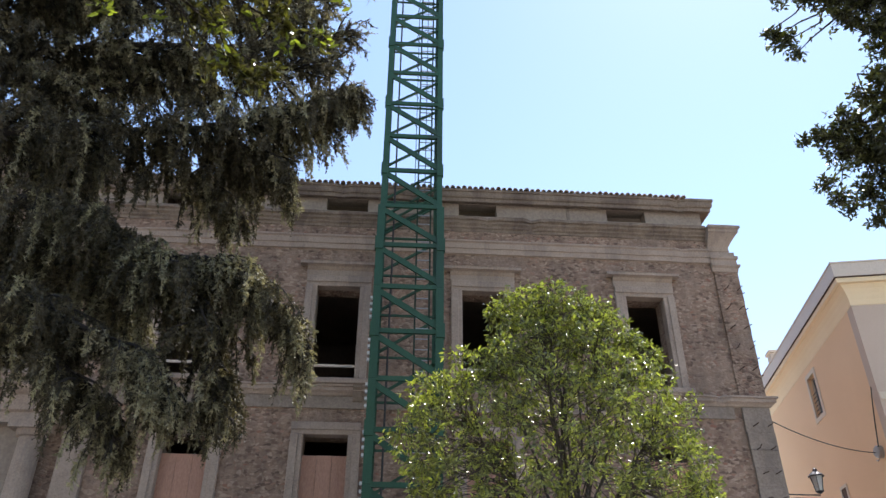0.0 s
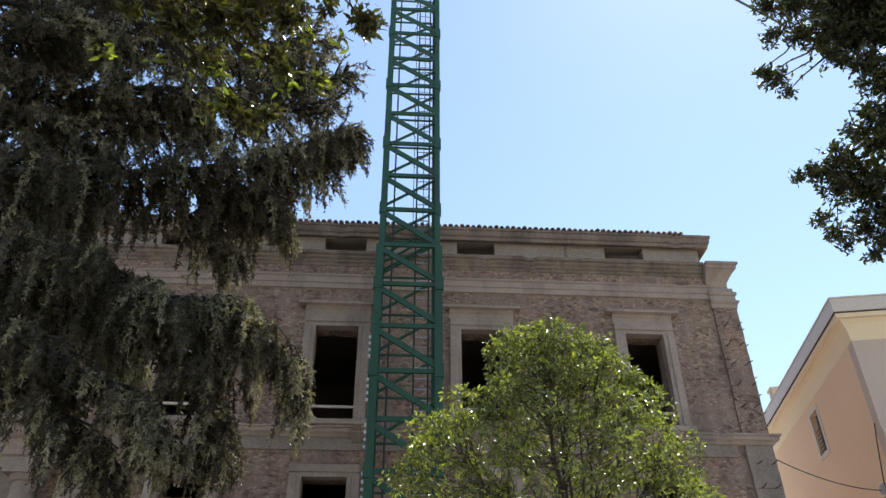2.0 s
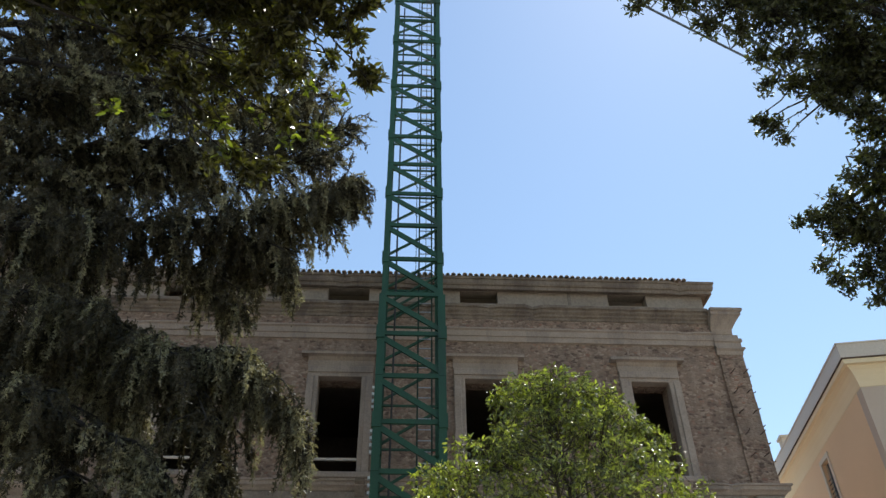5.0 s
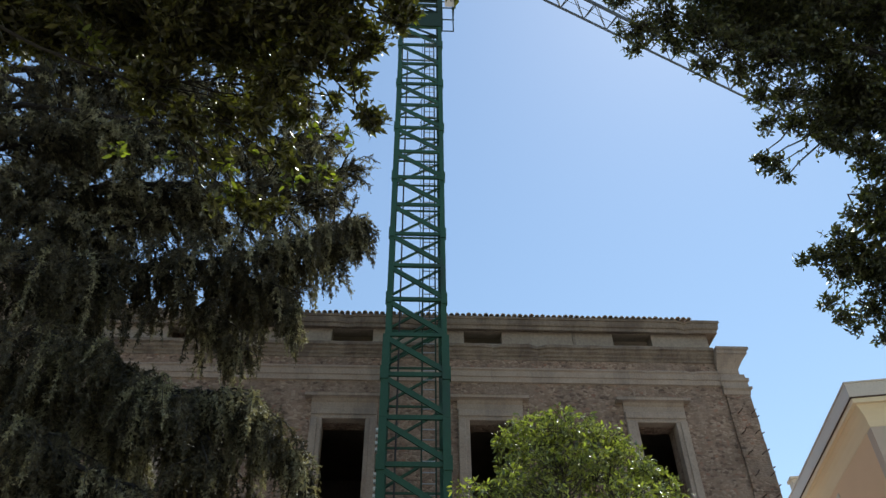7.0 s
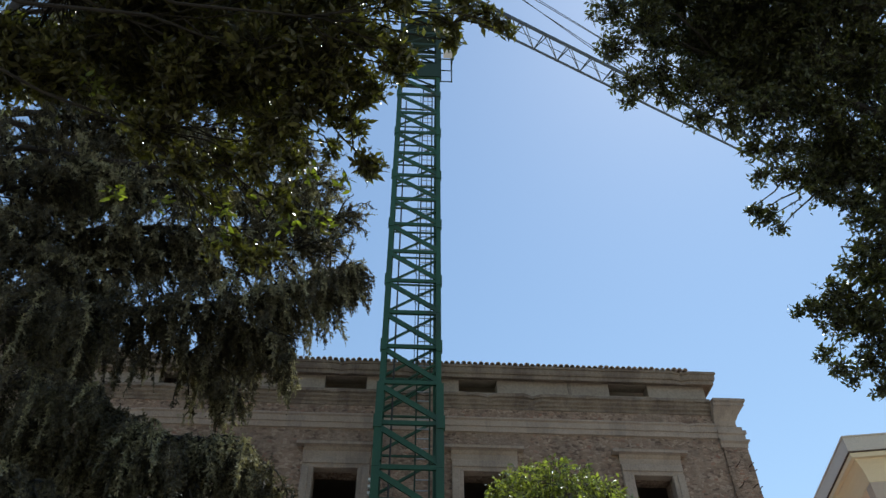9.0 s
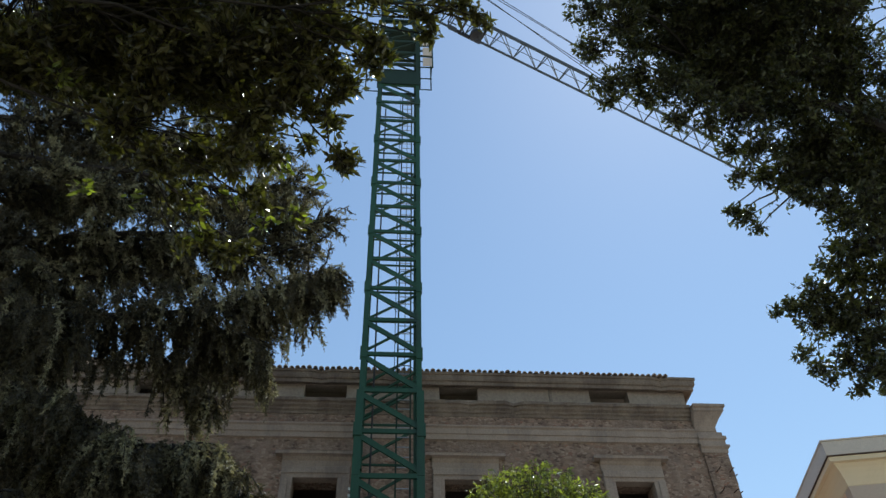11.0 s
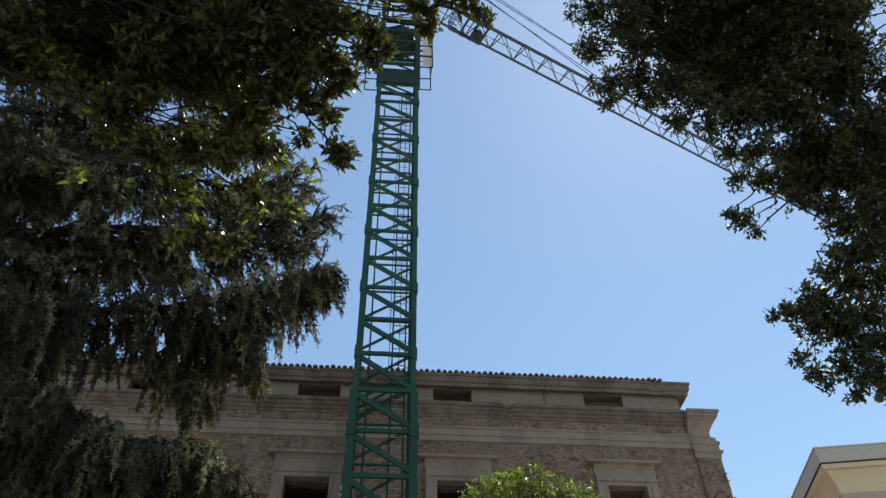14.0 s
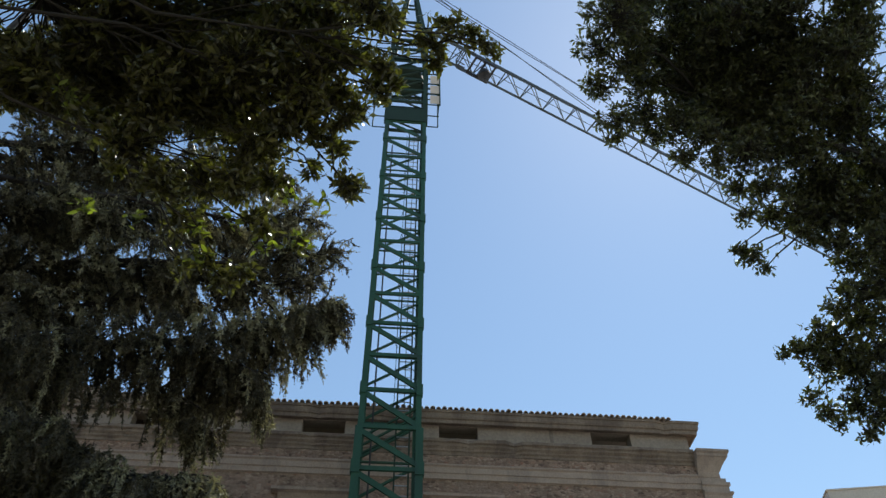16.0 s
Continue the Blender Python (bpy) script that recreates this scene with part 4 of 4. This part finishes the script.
def young_tree():
    tree = thing("young_tree", "young broadleaf tree with slender stems and glossy bright green leaves", "tree")
    rng = np.random.default_rng(5)
    twigs, spots = bmesh.new(), []
    axis = 2.62
    crotch = Vector((axis, 11.0, 3.0))
    part("trunk", tube(bmesh.new(), [Vector((axis, 11.0, 0)), Vector((axis + 0.03, 11.02, 1.5)), crotch], [0.11, 0.09, 0.08], 10), M_BARK_YOUNG, tree)
    heights = [c[0] for c in CROWN][::-1]
    lefts, rights = [c[1] for c in CROWN][::-1], [c[2] for c in CROWN][::-1]
    stems = []
    for k in range(15):
        f = (k + 0.5) / 15
        z = 7.45 - 2.0 * abs(f - 0.47) * 2 + rng.uniform(-0.25, 0.1)
        lo, hi = float(np.interp(z, heights, lefts)), float(np.interp(z, heights, rights))
        tip = Vector((lo + (hi - lo) * (0.12 + 0.76 * f), 11.0 + rng.uniform(-0.8, 0.8), z))
        pts = curve_between(crotch + jitter(rng, 0.05), tip, -0.10, rng, 8, 0.03)
        part("stem", tube(bmesh.new(), pts, [0.032 * (1 - 0.105 * i) for i in range(9)], 6), M_BARK_YOUNG, tree)
        stems.append(pts)
    for _ in range(1000):
        z = 3.4 + 4.0 * rng.random() ** 0.95
        lo, hi = float(np.interp(z, heights, lefts)), float(np.interp(z, heights, rights))
        u = rng.random()
        half = (hi - lo) / 2
        depth = rng.uniform(-1, 1) * 0.8 * half * math.sqrt(max(0.05, 1 - (2 * u - 1) ** 2))
        c = Vector((lo + (hi - lo) * u, 11.0 + depth, z + rng.uniform(-0.08, 0.08)))
        # the inner lower crown is open, so that the stems show
        if z < 5.7 and abs(c.x - axis) < 1.1 and rng.random() < 0.3 or z > 6.3 and rng.random() < 0.3:
            continue
        near = min((along(p, 0.35 + 0.65 * rng.random())[0] for p in stems for _ in range(4)), key=lambda q: (q - c).length + (0.5 if q.z > c.z else 0))
        tube(twigs, [near, near.lerp(c, 0.5) + jitter(rng, 0.05), c], [0.009, 0.006, 0.003], 4)
        r = rng.uniform(0.10, 0.24)
        for _ in range(int(9 + 40 * r)):
            way = Vector(rng.normal(size=3)).normalized()
            foot, end = c + way * r * 0.2, c + way * r * rng.uniform(0.6, 1.2)
            tube(twigs, [foot, end], [0.003, 0.002], 3)
            for j in range(int(rng.integers(2, 5))):
                spots.append((foot.lerp(end, 0.4 + 0.6 * rng.random()), way * 0.6 + Vector(rng.normal(size=3)) * 0.5 + Vector((0, 0, -0.35))))
    tagged(part("twigwork", twigs, M_BARK_YOUNG, tree), kind="stuff")
    leaf_mesh("crown", spots, M_LEAF_TREE, tree, "glossy bright green leaves with sun glints", 0.082, 0.0150, 0.3, seed=6)


young_tree()


# ---- drooping cedar ----
def needle_mesh(name, shoots, mat, parent, label, seed):
    """Short shoots bristling with needles: each a thin spindle and a spray of narrow blades."""
    rng = np.random.default_rng(seed)
    n = len(shoots)
    foot, way = np.array([s[0] for s in shoots]), np.array([s[1] for s in shoots])
    K = 6
    t = np.linspace(0.05, 1.0, K)[None, :, None]
    length = np.linalg.norm(way, axis=1)[:, None, None]
    unit = way[:, None, :] / length
    at = foot[:, None, :] + way[:, None, :] * t
    out = np.cross(unit, rng.normal(size=(n, K, 3)))
    out /= np.linalg.norm(out, axis=2, keepdims=True)
    lean = out * 0.8 + unit * 0.75
    nl = rng.uniform(0.032, 0.058, (n, K, 1)) * (1.15 - 0.45 * t)
    tip = at + lean * nl
    side = np.cross(lean, rng.normal(size=(n, K, 3)))
    side *= 0.0125 / np.linalg.norm(side, axis=2, keepdims=True)
    verts = np.stack([at - side, at + side, tip], 2).reshape(-1, 3)
    faces = np.arange(n * K * 3).reshape(-1, 3)
    # the shoot's own stem
    s0 = np.cross(way, rng.normal(size=(n, 3)))
    s0 *= 0.006 / np.linalg.norm(s0, axis=1, keepdims=True)
    s1 = np.cross(way, s0)
    s1 *= 0.006 / np.linalg.norm(s1, axis=1, keepdims=True)
    stem = np.stack([foot + s0, foot - 0.5 * s0 + s1, foot - 0.5 * s0 - s1, foot + way], 1).reshape(-1, 3)
    b = len(verts) + np.arange(n)[:, None] * 4
    sf = np.concatenate([b + np.array(f) for f in ((0, 1, 3), (1, 2, 3))])
    data = bpy.data.meshes.new(name)
    data.from_pydata(np.concatenate([verts, stem]).tolist(), [], np.concatenate([faces, sf]).tolist())
    data.materials.append(mat)
    ob = new(name, data)
    ob.parent = parent
    return tagged(ob, label)


# limbs: way of the limb, thickness, length of the hanging strands, side branches, droop
CEDAR_SHELVES = [
    ([(-8.43, 10.20, 9.50), (-6.51, 9.90, 9.52), (-4.87, 9.80, 9.51), (-3.54, 9.80, 9.63), (-2.28, 9.70, 9.88), (-1.35, 9.60, 10.10), (-0.95, 9.60, 10.36)], 0.12, 1.6, 80, 0.42),
    ([(-8.56, 10.40, 9.56), (-6.98, 10.50, 10.25), (-6.43, 10.60, 10.88), (-4.92, 10.60, 11.27), (-3.46, 10.50, 11.18)], 0.10, 1.0, 50, 0.35),
    ([(-7.86, 10.00, 8.27), (-5.92, 9.60, 7.96), (-4.93, 9.60, 7.91), (-4.28, 9.60, 7.61), (-3.69, 9.60, 7.12), (-2.56, 9.50, 7.02), (-1.90, 9.50, 6.66), (-1.28, 9.40, 5.85)], 0.13, 1.7, 74, 0.45),
    ([(-3.69, 9.60, 7.12), (-3.04, 9.80, 6.77), (-2.60, 9.90, 6.12), (-2.40, 9.90, 5.45), (-2.36, 9.90, 5.0)], 0.06, 0.9, 44, 0.50),
]
CEDAR_SKIRT = [
    ([(-7.13, 9.80, 6.62), (-5.29, 9.30, 6.29), (-4.74, 9.30, 6.17), (-3.98, 9.30, 5.75), (-3.19, 9.30, 5.42), (-2.82, 9.30, 4.97)], 0.09, 1.3, 60, 0.45),
    ([(-5.29, 9.30, 6.29), (-4.39, 9.50, 5.39), (-3.78, 9.50, 4.95), (-3.44, 9.50, 4.37)], 0.05, 0.7, 26, 0.50),
    ([(-7.86, 10.60, 7.42), (-6.32, 10.60, 7.90), (-5.41, 10.60, 7.78), (-4.20, 10.60, 7.06)], 0.10, 1.7, 50, 0.45),
    ([(-4.25, 9.80, 9.55), (-3.53, 10.20, 9.08), (-3.15, 10.40, 8.78), (-2.63, 10.40, 8.36)], 0.05, 0.7, 18, 0.50),
    ([(-3.10, 9.80, 9.76), (-2.46, 10.10, 9.41), (-1.97, 10.20, 9.10)], 0.05, 1.1, 22, 0.50),
]
CEDAR_CROWN = [
    ([(-8.85, 9.60, 11.48), (-7.21, 9.60, 12.25), (-6.12, 9.60, 12.56), (-5.11, 9.60, 12.27)], 0.08, 0.8, 44, 0.16),
    ([(-8.94, 10.20, 10.87), (-7.20, 10.20, 11.40), (-5.82, 10.20, 11.78), (-4.00, 10.20, 11.76), (-2.73, 10.20, 11.42)], 0.10, 1.0, 60, 0.30),
    ([(-5.82, 10.20, 11.78), (-3.25, 10.00, 11.75), (-2.15, 10.00, 11.91), (-1.15, 10.00, 12.26)], 0.06, 0.7, 50, 0.12),
    ([(-4.00, 10.20, 11.76), (-2.67, 10.00, 11.16), (-1.95, 10.00, 11.29), (-1.35, 10.00, 11.45)], 0.05, 0.5, 26, 0.10),
    ([(-9.65, 10.00, 13.06), (-7.86, 10.00, 13.86), (-5.11, 10.00, 13.44), (-2.95, 10.00, 12.98), (-1.65, 10.00, 13.15)], 0.10, 0.8, 70, 0.14),
]
CEDAR_TOP = [
    ([(-10.43, 10.30, 14.71), (-8.46, 10.30, 15.45), (-6.15, 10.30, 15.30), (-3.59, 10.30, 15.17), (-2.24, 10.30, 14.57)], 0.10, 1.0, 60, 0.2),
    ([(-10.79, 10.00, 16.10), (-7.69, 10.00, 17.25), (-4.64, 10.00, 16.97), (-3.01, 10.00, 16.53)], 0.09, 1.0, 50, 0.2),
    ([(-12.01, 10.20, 19.09), (-8.56, 10.20, 20.28), (-5.83, 10.20, 19.88)], 0.08, 1.0, 40, 0.2),
]


def cedar():
    tree = thing("cedar", "large old cedar with drooping grey-green sprays of needles", "tree")
    rng = np.random.default_rng(8)
    wood, boughs, shoots, tips = bmesh.new(), bmesh.new(), [], []
    tube(wood, [Vector((-10.6, 10.4, 0)), Vector((-10.5, 10.4, 6)), Vector((-10.5, 10.4, 12)), Vector((-10.5, 10.3, 19)), Vector((-10.5, 10.3, 23))], [0.55, 0.45, 0.36, 0.18, 0.03], 12)
    part("trunk", wood, M_BARK, tree)

    def strand(c, way, length, droop, store):
        """A branchlet that bends over and hangs, set with short shoots all round."""
        pts, v = [c], way.normalized()
        n = 4
        for i in range(n):
            v = (v + Vector((0, 0, -droop * 1.5)) + jitter(rng, 0.09)).normalized()
            pts.append(pts[-1] + v * length / n)
        tube(boughs, pts, [0.010 * (1 - 0.2 * i) for i in range(n + 1)], 3)
        count = int(length * 38) + 2
        for k in range(count):
            f = (k + 1) / count
            p, ahead = along(pts, f)
            w = (ahead * 0.9 + Vector(rng.normal(size=3)) * (0.55 if droop > 0.2 else 0.7)).normalized()
            store.append((p, w * rng.uniform(0.05, 0.14) * (1.15 - 0.4 * f)))
        p, ahead = along(pts, 1.0)
        store.append((p, ahead * 0.15))

    # the far side of the crown: limbs like those in front, farther back and a little higher
    behind = [([(x - 0.3, y + 1.1, z + 0.75) for x, y, z in way[:-1]], thick, hang, many, 0.25) for way, thick, hang, many, droop in CEDAR_CROWN[:2] + CEDAR_CROWN[4:] + CEDAR_TOP]
    for number, (way, thick, hang, many, droop) in enumerate(CEDAR_SHELVES + CEDAR_SKIRT + CEDAR_CROWN + CEDAR_TOP + behind):
        pts = [Vector(p) for p in way if p[0] > -9.9]
        if pts[0].x < -6.9:
            pts.insert(0, Vector((-10.45, 10.35, pts[0].z - 0.5)))
        fine = []
        for a, b in zip(pts, pts[1:]):
            fine += [a, a.lerp(b, 0.5) + jitter(rng, 0.03)]
        fine.append(pts[-1])
        last = len(fine) - 1
        part("limb", tube(bmesh.new(), fine, [thick * (1 - 0.88 * i / last) for i in range(last + 1)], 8), M_BARK, tree)
        begin = 0.22 if way[0][0] < -7 else 0.05
        many = int(many * (2.1 if droop >= 0.15 else 1.4))
        for k in range(many):
            t = begin + (1 - begin) * ((k + rng.random()) / many) ** 0.85
            c, ahead = along(fine, t)
            # strands grow long in some places and stay short in others, which leaves gaps
            rich = 0.5 + 0.9 * noise.noise(Vector((c.x * 1.3, number * 3.1, c.z * 1.3)))
            if rich < 0.05 and t < 0.9:
                continue
            rich = min(1.15, max(0.4, rich + 0.15))
            out = (ahead * (0.35 + 0.5 * t) + Vector((rng.normal() * 0.35, rng.normal() + 0.3, rng.normal() * 0.10 - 0.12 if droop > 0.2 else rng.normal() * 0.30))).normalized()
            reach = rng.uniform(0.35, 1.5) * (1.1 - 0.8 * t)
            tip = c + out * reach + Vector((0, 0, -0.10 * reach))
            mid = c.lerp(tip, 0.5) + Vector((0, 0, 0.06))
            tube(boughs, [c, mid, tip], [0.022, 0.016, 0.009], 4)
            n = max(4, int(reach / 0.11))
            for j in range(n):
                f = (j + 0.6 + 0.4 * rng.random()) / n
                p = c.lerp(mid, f * 2) if f < 0.5 else mid.lerp(tip, f * 2 - 1)
                drop = hang * rich * rng.uniform(0.3, 1.1) * (1.0 - 0.3 * t)
                # the outer ends of the side branches carry paler needles, coloured as if sunlit
                store = tips if rng.random() < (0.85 if t > 0.62 else 0.25) * (rich if f > 0.4 else 0.3) else shoots
                strand(p, out * 0.8 + jitter(rng, 0.35), drop, droop * rng.uniform(0.7, 1.3), store)
    tagged(part("twigwork", boughs, M_BARK, tree), kind="stuff")
    needle_mesh("foliage", shoots, M_NEEDLE, tree, "dark grey-green needle sprays", 9)
    needle_mesh("sunlit_sprays", tips, M_NEEDLE_PALE, tree, "pale grey-green outer needle sprays, coloured as sunlit", 10)


cedar()


# ---- lantern, cable and box on the house wall ----
def wall_point(y, z, out=0.0):
    return house.matrix_world @ Vector((OV - out, y, z))


lamp = thing("wall_lantern", "black iron lantern with frosted glass on a scrolled bracket", "street lamp")
lc = Vector((11.95, 20.7, 6.95))
lamp.location, lamp.scale = lc, (0.8, 0.8, 0.8)
bm = bmesh.new()
n = 6
for r0, r1, z0, z1 in ((0.12, 0.22, -0.28, 0.22),):
    lo = [bm.verts.new((r0 * math.cos(k * math.tau / n), r0 * math.sin(k * math.tau / n), z0)) for k in range(n)]
    hi = [bm.verts.new((r1 * math.cos(k * math.tau / n), r1 * math.sin(k * math.tau / n), z1)) for k in range(n)]
    for k in range(n):
        bm.faces.new((lo[k], lo[(k + 1) % n], hi[(k + 1) % n], hi[k]))
    bm.faces.new(lo[::-1])
part("glass", bm, M_LAMP, lamp, "frosted lantern glass")
for k in range(n):
    c, s = math.cos(k * math.tau / n), math.sin(k * math.tau / n)
    part("glazing_bar", bar(bmesh.new(), (0.125 * c, 0.125 * s, -0.29), (0.225 * c, 0.225 * s, 0.22), 0.022), M_IRON, lamp)
part("hood", tube(bmesh.new(), [(0, 0, 0.22), (0, 0, 0.25), (0, 0, 0.38), (0, 0, 0.42), (0, 0, 0.46), (0, 0, 0.52)], [0.28, 0.27, 0.13, 0.07, 0.09, 0.03], 12), M_IRON, lamp)
part("base_ring", tube(bmesh.new(), [(0, 0, -0.36), (0, 0, -0.29)], [0.06, 0.15], 10), M_IRON, lamp)
arm = Vector((-1.72, 0, -0.42))
part("bracket_arm", tube(bmesh.new(), [arm + Vector((0, 0, 0.02)), Vector((0, 0, -0.42)) + (arm - Vector((0, 0, arm.z))) * 0.5, Vector((0, 0, -0.42)), Vector((0, 0, -0.34))], 0.025, 6), M_IRON, lamp)
part("bracket_scroll", tube(bmesh.new(), [Vector((0, 0, -0.50)) + (arm - Vector((0, 0, arm.z))) * (0.45 + 0.3 * math.cos(a)) + Vector((0, 0, 0.16 * math.sin(a) - 0.18)) for a in [0.5 * i for i in range(12)]], 0.014, 5), M_IRON, lamp)

jb = thing("junction_box", "round grey cable box on the ochre wall", "junction box")
jb.location = wall_point(1.42, 8.5, 0.08)
part("housing", tube(bmesh.new(), [(0.08, -0.02, 0), (-0.06, 0, 0), (-0.10, 0, 0)], [0.2, 0.2, 0.16], 12), M_STEEL, jb)
part("clamp", tube(bmesh.new(), [(-0.02, 0.0, -0.18), (-0.05, 0.10, -0.26), (-0.02, 0.2, -0.2)], 0.018, 5), M_STEEL, jb)


def hanging_cable(label, p, q, sag, r=0.018):
    pts = [Vector(p).lerp(Vector(q), i / 16) + Vector((0, 0, -sag * 4 * (i / 16) * (1 - i / 16))) for i in range(17)]
    tagged(part("cable", tube(bmesh.new(), pts, r, 6), M_CABLE), label, "cable")


hanging_cable("black cable strung from the palace corner to the ochre house", (10.72, 20.2, 8.55), wall_point(1.5, 8.5, 0.12), 0.20, 0.015)
hanging_cable("black cable running up the ochre house to its corner", wall_point(1.3, 8.5, 0.12), wall_point(0.68, 10.4, 0.05), -0.1)

# ---- clay tiles along the eaves ----
ROW = half_round(1.1, 0.080, 0.070)
slope = Matrix.Rotation(radians(16), 4, "X")
x, random_tile = -13.0, random.Random(3)
while x < 9.25:
    t = new("roof_tile", ROW)
    t.parent = palace
    t.matrix_basis = Matrix.Translation((x, FACE - 0.36 + random_tile.uniform(-0.03, 0.03), 15.83)) @ slope @ Matrix.Rotation(random_tile.uniform(-0.04, 0.04), 4, "Z")
    x += 0.185
